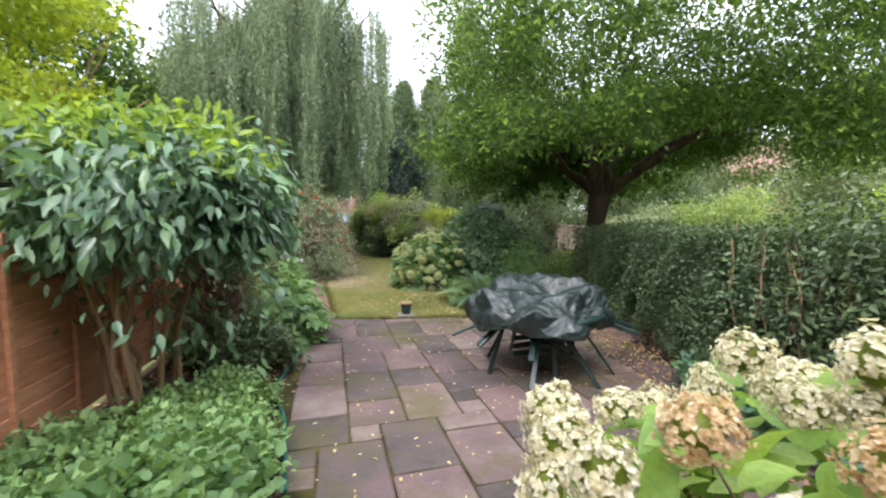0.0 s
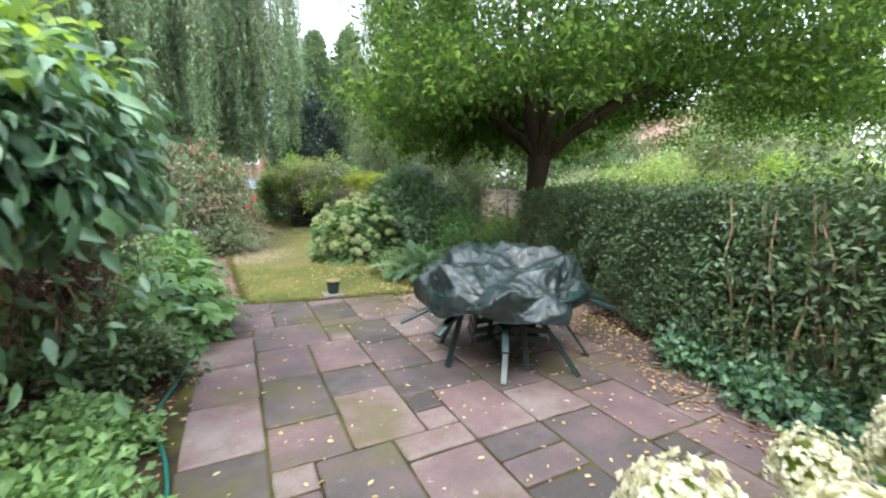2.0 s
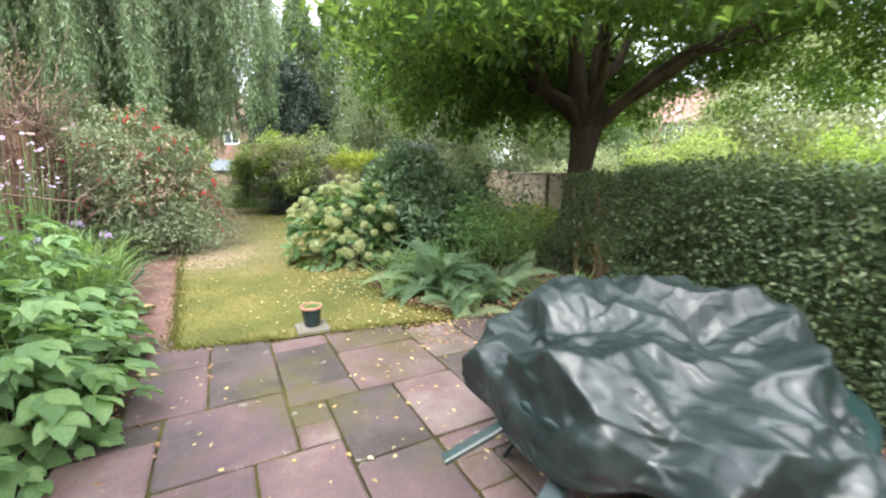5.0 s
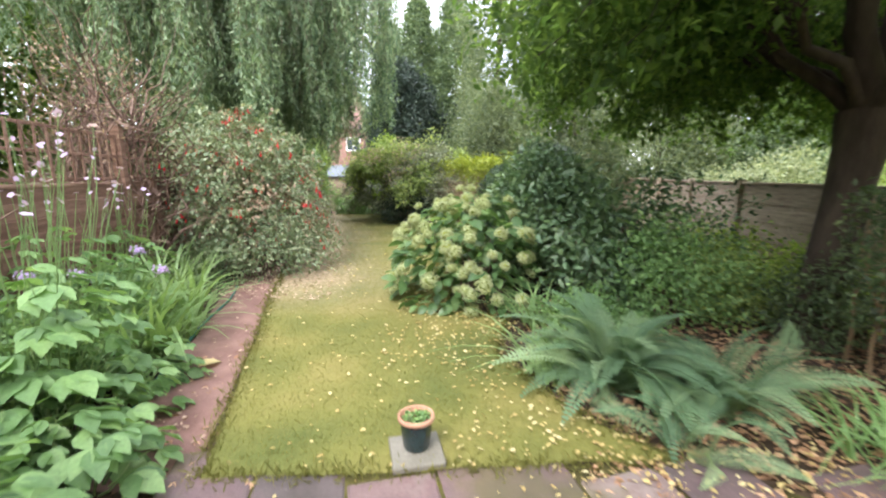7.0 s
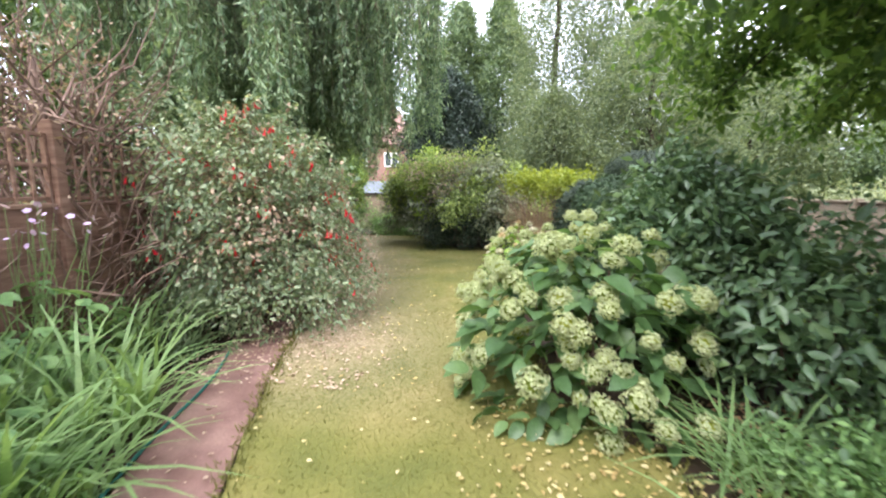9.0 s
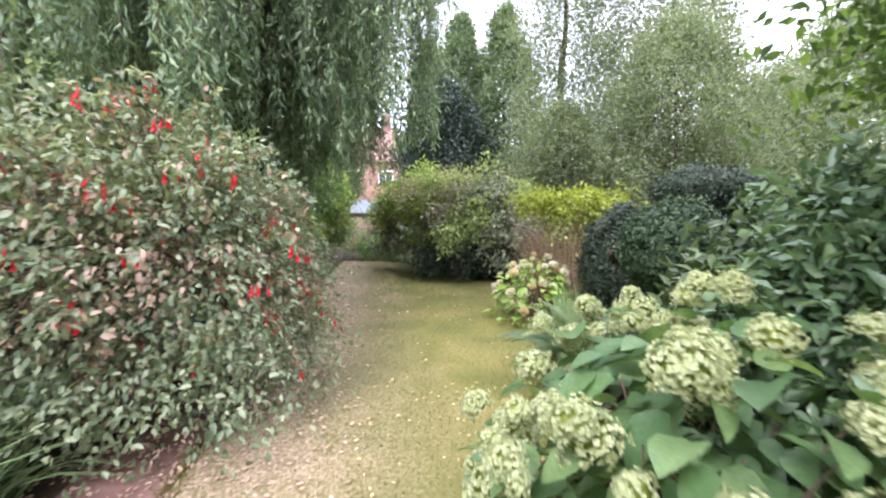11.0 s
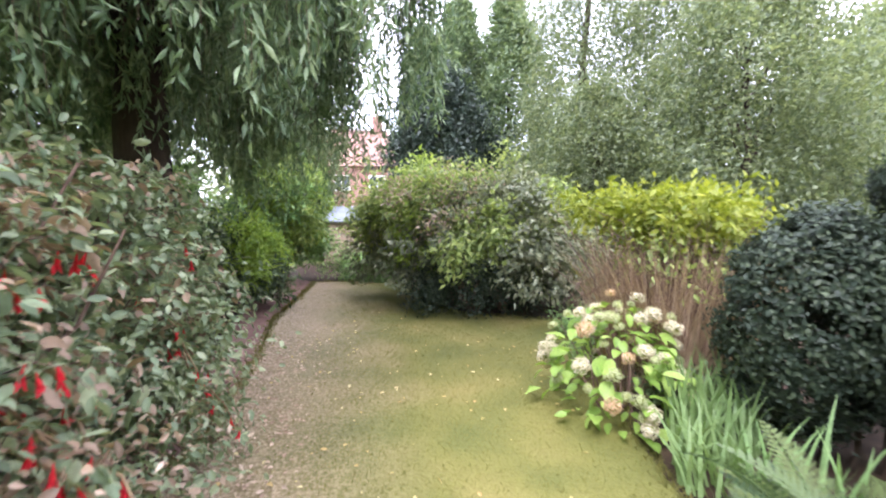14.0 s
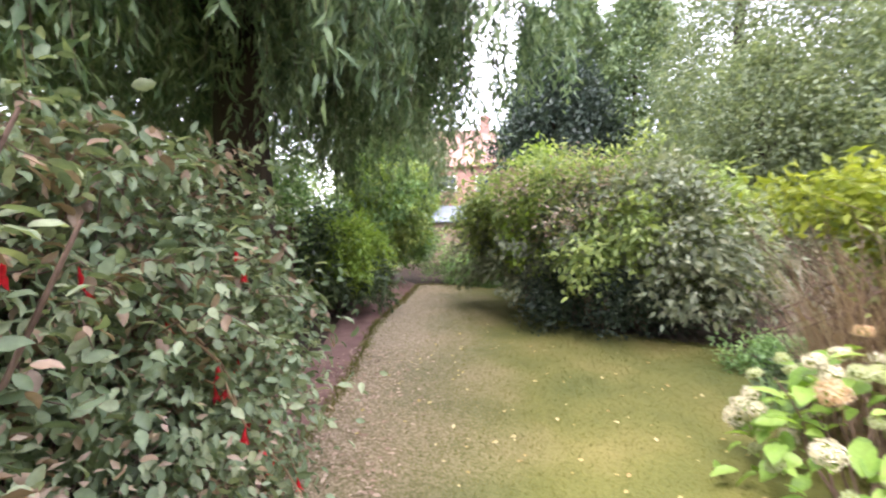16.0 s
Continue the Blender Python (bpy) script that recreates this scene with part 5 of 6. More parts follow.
tubes("stem", [(curve_pts((0, 0, -0.02), (0, 0, 1.7), 0, 0.02), 0.05, 0.03)], M["bark"], dome)
reeds = thing("reed_clump", "dry brown upright stems under fresh yellow-green leaves", "reed clump", 0.25, 14.5)
tagged(blades("dry_stem_tuft", 2200, 1.5, 0.007, M["reed"], reeds, 0.62, 0.2, 0.25), kind="stuff")
tubes("twig_tangle", [(curve_pts((rng.normal() * 0.35, rng.normal() * 0.3, rng.uniform(0, 0.9)), np.array((rng.normal() * 0.5, rng.normal() * 0.35, rng.uniform(0.9, 1.7))), 0.0, 0.05, 6), 0.006, 0.002) for _ in range(220)], M["twig"], reeds, 4, "", "stuff")
foliage("fresh_leaves", (0, 0, 1.6), (0.74, 0.58, 0.2), 170, 30, 0.085, M["lime_soft"], reeds, 0.085, 0.45, 0.3, -0.9, 0.35, 0.2)
foliage("lower_leaves", (0, -0.1, 1.28), (0.68, 0.55, 0.28), 60, 16, 0.075, M["shrub_yellow"], reeds, 0.1, 0.45, 0.5, -0.9, 0.3, 0.5)
strap_plant("pampas_grass", "pale feathery ornamental grass", 0.55, 16.4, 600, 1.2, 0.014, "pampas", 0.35, 0.3, 0.5)
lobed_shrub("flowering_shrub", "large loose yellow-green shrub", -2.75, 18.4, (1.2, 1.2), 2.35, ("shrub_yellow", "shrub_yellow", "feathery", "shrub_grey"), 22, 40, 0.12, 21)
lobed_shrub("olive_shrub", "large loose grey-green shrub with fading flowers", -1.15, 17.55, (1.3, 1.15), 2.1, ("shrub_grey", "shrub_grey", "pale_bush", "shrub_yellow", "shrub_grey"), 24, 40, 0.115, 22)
# added filler: its dark leaf colour stands for shade under the big shrubs
shrub("olive_shrub", "low shrub added in dark leaves for the shade beneath the larger ones", -1.7, 17.15, (1.2, 0.6), 1.0, "evergreen_shaded", 220, 50, 0.06)
shrub("low_shrub", "low mixed planting at the lawn's end", -4.3, 20.7, (1.1, 0.7), 0.8, "cover", 200, 50, 0.07)
shrub("low_shrub", "low mixed planting at the lawn's end", -3.3, 20.4, (0.6, 0.6), 0.9, "strap", 120, 50, 0.07)
strap_plant("iris", "pale strap leaves at the lawn's end", -3.9, 20.2, 120, 0.8, 0.025, "strap", 0.25, 0.35, 0.4)
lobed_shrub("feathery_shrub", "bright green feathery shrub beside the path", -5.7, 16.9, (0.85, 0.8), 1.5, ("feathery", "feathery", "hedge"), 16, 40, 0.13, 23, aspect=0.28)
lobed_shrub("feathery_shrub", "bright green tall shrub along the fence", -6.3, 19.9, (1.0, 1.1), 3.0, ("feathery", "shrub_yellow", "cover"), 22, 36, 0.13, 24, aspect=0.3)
shrub("evergreen_shrub", "dark low shrub beside the path", -5.6, 14.9, (0.7, 1.0), 0.9, "hedge", 190, 50, 0.06)
shrub("climber", "mixed green climber along the fence", -6.2, 16.6, (0.5, 1.6), 2.2, "cover", 280, 50, 0.07)

# around the patio's far sides
twiggy = thing("bare_shrub", "dense tangle of reddish-brown twigs beside the bush", "shrub", -2.45, 4.55)
tubes("twig_tangle", [(curve_pts((rng.normal() * 0.18, rng.normal() * 0.18, rng.uniform(0, 1.1)), np.array((rng.normal() * 0.4, rng.normal() * 0.4, rng.uniform(1.2, 2.0))), rng.uniform(-0.1, 0.1), 0.06, 7), 0.009, 0.003) for _ in range(220)], M["twig"], twiggy, 4, "", "stuff")
foliage("foliage", (0, 0, 1.35), (0.6, 0.6, 0.65), 120, 26, 0.045, M["russet"], twiggy, 0.12, 0.4, 0.3, -0.8)
foliage("fresh_leaves", (0, 0, 1.6), (0.6, 0.6, 0.5), 50, 26, 0.05, M["cover"], twiggy, 0.12, 0.4, 0.5, 0.0)
lobed_shrub("evergreen_shrub", "leafy shrub on bare tan stems at the hedge's end", 2.62, 2.75, (0.36, 1.0), 1.6, ("hedge", "broad_dark", "hedge"), 24, 26, 0.058, 26, low=-0.75, size=0.34)
lone = thing("bare_hedge_stems", "pale forked stems at the thin end of the hedge", "shrub", 2.42, 2.75)
tubes("stem", [(curve_pts((rng.uniform(-0.1, 0.15), y, -0.02), (rng.uniform(-0.15, 0.1), y + rng.normal() * 0.12, rng.uniform(1.1, 1.5)), 0, 0.022, 7), 0.014, 0.006) for y in np.arange(-0.9, 1.0, 0.15)], M["stem"], lone)
for x, y, r in ((2.42, 2.9, 0.32), (2.5, 2.3, 0.36), (2.45, 3.6, 0.25)):
    g = thing("ivy", "dark ivy leaves over the hedge's foot", "ground cover", x, y)
    stems_up(g, 5, r * 0.8, 0.12, 0.005, "stem")
    foliage("foliage", (0, 0, 0.1), (r, r * 1.3, 0.16), 80, 28, 0.06, M["laurel"], g, 0.06, 0.8, 0.4, -0.3, 0.25, 0.0, False, 0.01, 1.0)
shrub("evergreen_shrub", "dark leafy shrub behind the ferns", 1.7, 8.6, (0.5, 0.45), 1.0, "cover", 130, 40, 0.06)

broad_plant("bergenia", "broad leathery leaves spilling onto the path", -2.1, 6.15, (0.32, 0.4), 0.5, 110, 0.15, seed=8)
broad_plant("bergenia", "broad green leaves at the path's edge", -2.6, 7.2, (0.4, 0.35), 0.4, 110, 0.12, seed=9)
g = thing("ground_cover", "low bright ground cover at the bed's edge", "ground cover", -1.25, 1.75)
foliage("foliage", (0, 0, 0.12), (0.42, 0.5, 0.26), 120, 34, 0.075, M["anemone"], g, 0.06, 0.7, 0.4, -0.3, 0.25, 0.0, True, 0.01, 1.0)

shrub("flowering_shrub", "fading pinkish-cream flowers among grey-green leaves", -1.95, 17.7, (0.95, 0.9), 2.25, "fading", 150, 34, 0.085, lump=0.4, spread=0.12, z0=0.9)
shrub("olive_shrub", "yellow-green sprays over the darker shrub", -1.9, 18.0, (1.2, 0.9), 2.45, "shrub_yellow", 150, 36, 0.1, lump=0.4, spread=0.13, z0=1.3)

broad_plant("japanese_anemone", "leafy clump below the fence", -3.95, 8.7, (0.45, 0.8), 1.0, 260, 0.12, seed=14, flowers=24, flower_h=0.4)
strap_plant("agapanthus", "tall arching strap leaves below the fence", -4.0, 9.3, 200, 0.95, 0.022, "strap", 0.35, 0.4, 0.5)
strap_plant("agapanthus", "arching strap leaves at the path's edge", -3.0, 8.0, 160, 0.55, 0.02, "strap", 0.25, 0.6, 0.8)

strap_plant("iris", "dark sword leaves at the lawn's edge", -0.2, 12.9, 90, 0.5, 0.018, "strap", 0.22, 0.25, 0.3)
strap_plant("iris", "narrow leaves below the dry reeds", -0.3, 14.9, 110, 0.5, 0.016, "strap", 0.3, 0.5, 0.6)
# low filler plants; the dark leaves stand in for shade on the soil
for x, y, r, m in ((0.0, 15.4, 0.4, "hedge"), (0.2, 13.7, 0.4, "hedge"), (-0.15, 16.1, 0.35, "cover"), (0.3, 10.6, 0.4, "hedge"), (0.0, 12.2, 0.35, "hedge"), (0.9, 8.3, 0.4, "cover")):
    g = thing("ground_cover", "low ground cover added for the dark shade under taller plants", "ground cover", x, y)
    stems_up(g, 5, r * 0.7, 0.2, 0.005, "stem")
    foliage("foliage", (0, 0, 0.1), (r, r, 0.22), 70, 34, 0.05, M[m], g, 0.07, 0.6, 0.4, -0.3, 0.25, 0.0, False, 0.01, 1.0)

# ---------- weeping willow ----------


def willow(label, x, y, trunk_r, arms, n_str, seed, mat="willow"):
    """A trunk, arching limbs, and long hanging strands set with narrow leaves."""
    s = thing("willow_tree", label, "tree", x, y)
    lines = [(curve_pts((0, 0, -0.05), (0.2, 0.1, 4.2), 0, 0.06, 8), trunk_r, trunk_r * 0.6)]
    P, hang = [], []
    for ax, ay, z, low in arms:
        limb = curve_pts((0.15, 0.1, 3.0), (ax, ay, z), -0.9, 0.08, 10)
        lines.append((limb, trunk_r * 0.35, 0.02))
        for i in range(n_str // 9):
            b0 = limb[rng.integers(3, 10)] + rng.normal(size=3) * np.array((0.55, 0.55, 0.3))
            hang.append((curve_pts(limb[5], b0, -0.1, 0.04, 5), 0.012, 0.005))
            low_b = low + abs(rng.normal()) * 0.7
            for j in range(9):
                b = b0 + rng.normal(size=3) * np.array((0.13, 0.13, 0.2))
                end = max(low_b + rng.normal() * 0.28, 0.7)
                if b[2] - end < 0.4:
                    continue
                drift = rng.normal(size=2) * 0.1
                m = int((b[2] - end) / 0.05)
                t = np.linspace(0, 1, m)
                q = np.stack((b[0] + drift[0] * t + 0.04 * np.sin(t * 9 + i), b[1] + drift[1] * t, b[2] + (end - b[2]) * t), axis=1)
                if m > 8:
                    hang.append((q[:: m // 5], 0.004, 0.0015))
                P.append(np.repeat(q, 2, axis=0) + rng.normal(size=(2 * m, 3)) * 0.03)
    for top, low, k in BUNCHES:
        b0 = np.array(top)
        lines.append((curve_pts((0.9, 0.3, 6.0), b0, -0.4, 0.05, 6), 0.03, 0.012))
        for i in range(k * 3):
            b = b0 + rng.normal(size=3) * np.array((0.14, 0.14, 0.2))
            end = low + abs(rng.normal()) * 0.5
            t = np.linspace(0, 1, 70)
            q = np.stack((b[0] + 0.04 * np.sin(t * 9 + i), b[1] + 0.05 * t, b[2] + (end - b[2]) * t), axis=1)
            hang.append((q[::14], 0.004, 0.0015))
            P.append(np.repeat(q, 2, axis=0) + rng.normal(size=(140, 3)) * 0.03)
    p = np.concatenate(P)
    n = len(p)
    way = unit(rng.normal(size=(n, 3)) * 0.55 + np.array((0, 0, -1.0)))
    sz = 0.11 * rng.uniform(0.6, 1.3, n)
    mesh_part("leaves", leaf_mesh("leaves", p, way, rand_dir(n), sz, sz * 0.24), M[mat], s, kind="stuff")
    tagged(tubes("twig_tangle", hang, M["twig"], s, 4), kind="stuff")
    tubes("limb", lines, M["bark"], s, 6)
    return s


ARMS = [(1.6, -2.6, 5.4, 2.3), (0.4, -3.3, 5.2, 2.4), (2.4, -1.2, 5.6, 2.5), (1.5, 0.6, 5.8, 2.3), (-1.2, -2.8, 5.4, 2.3), (-2.4, -1.5, 5.0, 2.2), (0.9, -1.6, 7.0, 3.4), (1.2, 1.8, 5.4, 2.3), (-0.5, -0.8, 8.4, 4.6),
        (1.2, 0.4, 8.2, 4.4), (-2.0, 1.5, 6.4, 2.5), (0.3, 2.4, 6.4, 2.4), (0.2, 3.2, 5.2, 2.0), (-1.8, -0.4, 8.6, 5.0), (-3.0, 0.5, 5.5, 2.2), (1.8, -0.8, 9.2, 5.5), (-0.6, 0.6, 10.2, 6.5), (0.8, -2.2, 8.8, 5.2),
        (-1.6, -2.0, 7.6, 4.0), (2.3, 0.2, 7.6, 4.2), (2.4, -1.8, 8.2, 3.8), (-2.6, -1.5, 8.6, 4.2), (1.2, -3.0, 8.2, 4.2), (-0.8, -3.2, 8.4, 4.2), (2.7, -0.6, 8.0, 4.6), (-3.4, -0.8, 6.5, 2.6)]
BUNCHES = [((2.85, 1.0, 6.2), 2.6, 6), ((2.6, 0.9, 6.2), 2.5, 7), ((1.75, 0.75, 6.0), 2.7, 5)]
willow("large weeping willow with long hanging grey-green strands", -5.0, 14.3, 0.3, ARMS, 153, 3)

# ---------- trees beyond ----------


def far_tree(name, label, x, y, h, r, mat, clumps, per, leaf, z0=0.8, taper=0.0, spread=0.2, aspect=0.5):
    s = thing(name, label, "tree", x, y)
    tubes("trunk", [(curve_pts((0, 0, -0.05), (0, 0, h * 0.85), 0, 0.06, 8), 0.035 * h * 0.5, 0.02)] +
          [(curve_pts((0, 0, z), (rng.uniform(-0.5, 0.5) * r * (1.1 - z / h), rng.uniform(-0.5, 0.5) * r * (1.1 - z / h), z + rng.uniform(0.5, 1.4)), 0, 0.06, 5), 0.035, 0.01) for z in np.linspace(z0, h * 0.75, 12)], M["bark"], s)
    n = int(clumps * 1.5)
    leaf = leaf * 1.15
    t = rng.random(n) ** (1.35 if taper else 1.0)
    rad = r * ((1 - t) ** 0.8 * taper + (1 - taper) * np.sin(np.pi * np.clip(t * 0.9 + 0.1, 0, 1)) ** 0.6)
    a = rng.uniform(0, 6.2832, n)
    f = np.sqrt(rng.uniform(0.25, 1, n)) * (1 + 0.2 * np.sin(a * 4 + t * 14))
    c = np.stack((rad * f * np.cos(a), rad * f * np.sin(a), z0 + (h - z0) * t), axis=1)
    p = np.repeat(c, per, axis=0) + rng.normal(size=(n * per, 3)) * spread
    m = len(p)
    sz = leaf * rng.uniform(0.6, 1.3, m)
    mesh_part("crown", leaf_mesh("crown", p, unit(rng.normal(size=(m, 3)) + np.array((0, 0, 0.1))), unit(rng.normal(size=(m, 3)) * 0.6 + np.array((0, 0, 0.8))), sz, sz * aspect), M[mat], s)
    return s


far_tree("evergreen_tree", "dense dark evergreen tree", -3.0, 24.5, 6.2, 1.8, "dark_tree", 480, 46, 0.14)
far_tree("conifer_tree", "tall green conifer with upright tip", -2.6, 28.5, 10.4, 2.5, "conifer", 700, 44, 0.15, 0.5, 0.8)
far_tree("conifer_tree", "tall green conifer with upright tip", -0.6, 28.0, 10.6, 2.6, "conifer", 700, 44, 0.15, 0.5, 0.8)
far_tree("conifer_tree", "slender green conifer with pointed top", -4.0, 27.5, 9.0, 1.4, "conifer", 520, 44, 0.14, 0.5, 0.8)
far_tree("birch_tree", "airy grey-green tree with thin upright branches", 1.3, 23.0, 12.5, 2.0, "far_tree", 900, 60, 0.085, 1.0, 0.35, 0.25)
far_tree("birch_tree", "airy grey-green tree with thin upright branches", 4.3, 22.0, 11.5, 2.2, "far_tree", 900, 60, 0.085, 1.0, 0.35, 0.25)
far_tree("birch_tree", "airy green tree behind the shrubs", 0.9, 20.3, 4.4, 1.6, "far_tree", 560, 56, 0.075, 0.6, 0.3, 0.22)
far_tree("garden_tree", "green tree in the neighbouring garden", 3.4, 19.0, 6.0, 2.2, "far_tree", 800, 56, 0.078, 0.5, 0.1, 0.22)
far_tree("garden_tree", "green tree in the neighbouring garden", 7.6, 22.0, 5.5, 2.4, "far_tree", 480, 36, 0.12, 0.8, 0.1, 0.25)
far_tree("garden_tree", "dark rounded tree in the neighbouring garden", 10.4, 19.0, 3.4, 1.5, "conifer", 300, 40, 0.11, 0.8, 0.0, 0.25)
far_tree("garden_tree", "broad dark tree across the neighbouring garden", 13.0, 26.0, 9.0, 4.0, "far_tree", 560, 40, 0.2, 1.2, 0.0, 0.4)
far_tree("garden_tree", "broad tree across the neighbouring garden", 20.0, 19.0, 7.5, 3.8, "pale_bush", 480, 40, 0.2, 1.0, 0.0, 0.4)
far_tree("garden_tree", "broad tree across the neighbouring garden", 21.0, 8.0, 8.0, 4.2, "far_tree", 480, 40, 0.2, 1.0, 0.0, 0.4)
far_tree("garden_tree", "broad tree across the neighbouring garden", 16.0, 0.0, 8.0, 4.2, "far_tree", 420, 40, 0.2, 1.0, 0.0, 0.4)
far_tree("garden_tree", "tall dark tree beyond the fence", -10.5, 10.5, 8.5, 3.2, "tree", 620, 44, 0.16, 0.8, 0.1, 0.35)
far_tree("garden_tree", "tall green tree beyond the fence", -9.8, 17.0, 8.0, 3.0, "far_tree", 560, 44, 0.16, 0.8, 0.1, 0.35)
far_tree("garden_tree", "tall green tree beyond the fence", -9.5, 4.5, 6.0, 2.4, "tree", 520, 44, 0.14, 0.8, 0.1, 0.3)
far_tree("garden_tree", "tall green tree beyond the fence", -8.8, 25.5, 6.0, 1.9, "far_tree", 420, 44, 0.14, 0.6, 0.1, 0.3)
for i, (x, y, r, h) in enumerate(((8.5, 9.5, 1.3, 1.9), (8.8, 12.6, 1.4, 2.0), (7.6, 16.0, 1.3, 1.8), (10.5, 7.0, 1.5, 2.0), (9.5, 4.0, 1.5, 2.1), (12.5, 10.5, 1.6, 2.3), (14.0, 5.5, 1.8, 2.2))):
    shrub("pale_bush", "pale sunlit bush in the neighbouring garden", x, y, (r, r), h * (0.85, 1.1, 0.95)[i % 3], ("shrub_yellow", "shrub_yellow", "pale_bush", "feathery", "pale_bush", "feathery", "shrub_yellow")[i], 230, 45, 0.11, spread=0.15, lump=0.5, group="neighbouring bushes")

# woods all round, far off
n = 5200
a = rng.uniform(0, 6.2832, n)
keep = (np.abs(a - radians(108)) > radians(8))
a = a[keep]
n = len(a)
d = rng.uniform(30, 42, n)
top = 5.5 + 2.0 * np.sin(a * 7) + 1.6 * np.sin(a * 17 + 2) + 0.8 * np.sin(a * 41)
c = np.stack((d * np.cos(a), 10 + d * np.sin(a), rng.random(n) ** 0.8 * top + 0.2), axis=1)
p = np.repeat(c, 14, axis=0) + rng.normal(size=(n * 14, 3)) * 0.5
m = len(p)
sz = 0.42 * rng.uniform(0.6, 1.3, m)
tagged(mesh_part("far_woods", leaf_mesh("far_woods", p, rand_dir(m), unit(rng.normal(size=(m, 3)) + np.array((0, 0, 0.8))), sz, sz * 0.6), M["far_tree"]), "mixed green trees and hedges around the gardens", "woods", kind="stuff")

# ---------- table and cover ----------
table = thing("garden_table", "round garden table with splayed dark green legs", "table", 0.95, 4.12)
lathe("tabletop", [(0.0, 0.6), (0.62, 0.6), (0.635, 0.61), (0.635, 0.63), (0.62, 0.64), (0.0, 0.64)], M["green_paint"], table)
tubes("centre_post", [(np.array(((0, 0, 0.02), (0, 0, 0.3), (0, 0, 0.6))), 0.03, 0.03)], M["green_paint"], table, 10)
leg_me = box_mesh("leg", 0.022, 0.05, 1.0, 0.004)


def strut(name, a, b, parent, w=1.0):
    a, b = Vector(a), Vector(b)
    o = mesh_part(name, leg_me, M["green_paint"], parent)
    q = (b - a).to_track_quat("Z", "X").to_matrix().to_4x4()
    o.matrix_basis = Matrix.Translation(a) @ q @ Matrix.Diagonal((w, w, (b - a).length, 1))


for a, b, in (((-0.5, -0.1, 0.0), (-0.3, 0.0, 0.62)), ((-0.16, -0.48, 0.0), (0.02, -0.12, 0.62)), ((0.44, -0.48, 0.0), (0.1, -0.1, 0.62)), ((0.72, -0.12, 0.0), (0.3, 0.0, 0.62)), ((-0.45, 0.43, 0.0), (-0.2, 0.2, 0.62)),
              ((0.5, 0.45, 0.0), (0.2, 0.2, 0.62)), ((0.05, 0.55, 0.0), (0.0, 0.2, 0.62)), ((0.1, -0.3, 0.0), (0.1, -0.05, 0.62))):
    strut("leg", a, b, table)
chairs = thing("folding_chair", "dark green folding chair leaning under the cover", "chair", 0.95, 4.12, group="folding chairs")
for a, b in (((-0.86, 0.0, 0.36), (-0.3, 0.05, 0.58)), ((-0.2, -0.62, 0.3), (-0.08, -0.25, 0.6))):
    strut("leg", a, b, chairs)
chairs2 = thing("folding_chair", "dark green folding chair leaning under the cover", "chair", 0.95, 4.12, group="folding chairs")
for a, b in (((0.95, -0.12, 0.4), (0.4, 0.0, 0.6)), ((0.98, 0.12, 0.42), (0.4, 0.1, 0.62)), ((-0.62, -0.3, 0.34), (-0.3, -0.15, 0.6))):
    strut("leg", a, b, chairs2, 1.5)

for ch, bx, by, tilt, turn in ((chairs, -0.26, 0.12, 12, 80), (chairs, -0.05, 0.02, -10, 20), (chairs2, 0.24, 0.1, -12, 100), (chairs2, 0.12, -0.08, 8, 160)):
    for k in range(5):
        sl = mesh_part("slat", box_mesh("slat", 0.42, 0.018, 0.05, 0.004), M["green_paint"], ch)
        sl.matrix_basis = pose(bx, by, 0.16, tilt, 0, turn) @ pose(0, 0, 0.075 * k)

cover = thing("table_cover", "crumpled dark green plastic cover draped over table and chairs", "table cover", 0.95, 4.12)
NR, NA = 150, 400
CREASES = ((0.95, 1.5, 0.10), (2.25, 2.1, 0.075), (0.25, 3.4, 0.042), (1.7, 5.2, 0.032), (2.8, 8.0, 0.016))
CRUMPLES = ((4.5, 0.03), (8.0, 0.022), (15.0, 0.012))
LUMPS = ((-0.3, 0.22, 0.12, 0.24), (0.08, 0.12, 0.14, 0.2), (0.42, -0.02, 0.12, 0.2))


def zigzag(v):
    return abs((v % 1.0) * 2 - 1)


V, F = [], []
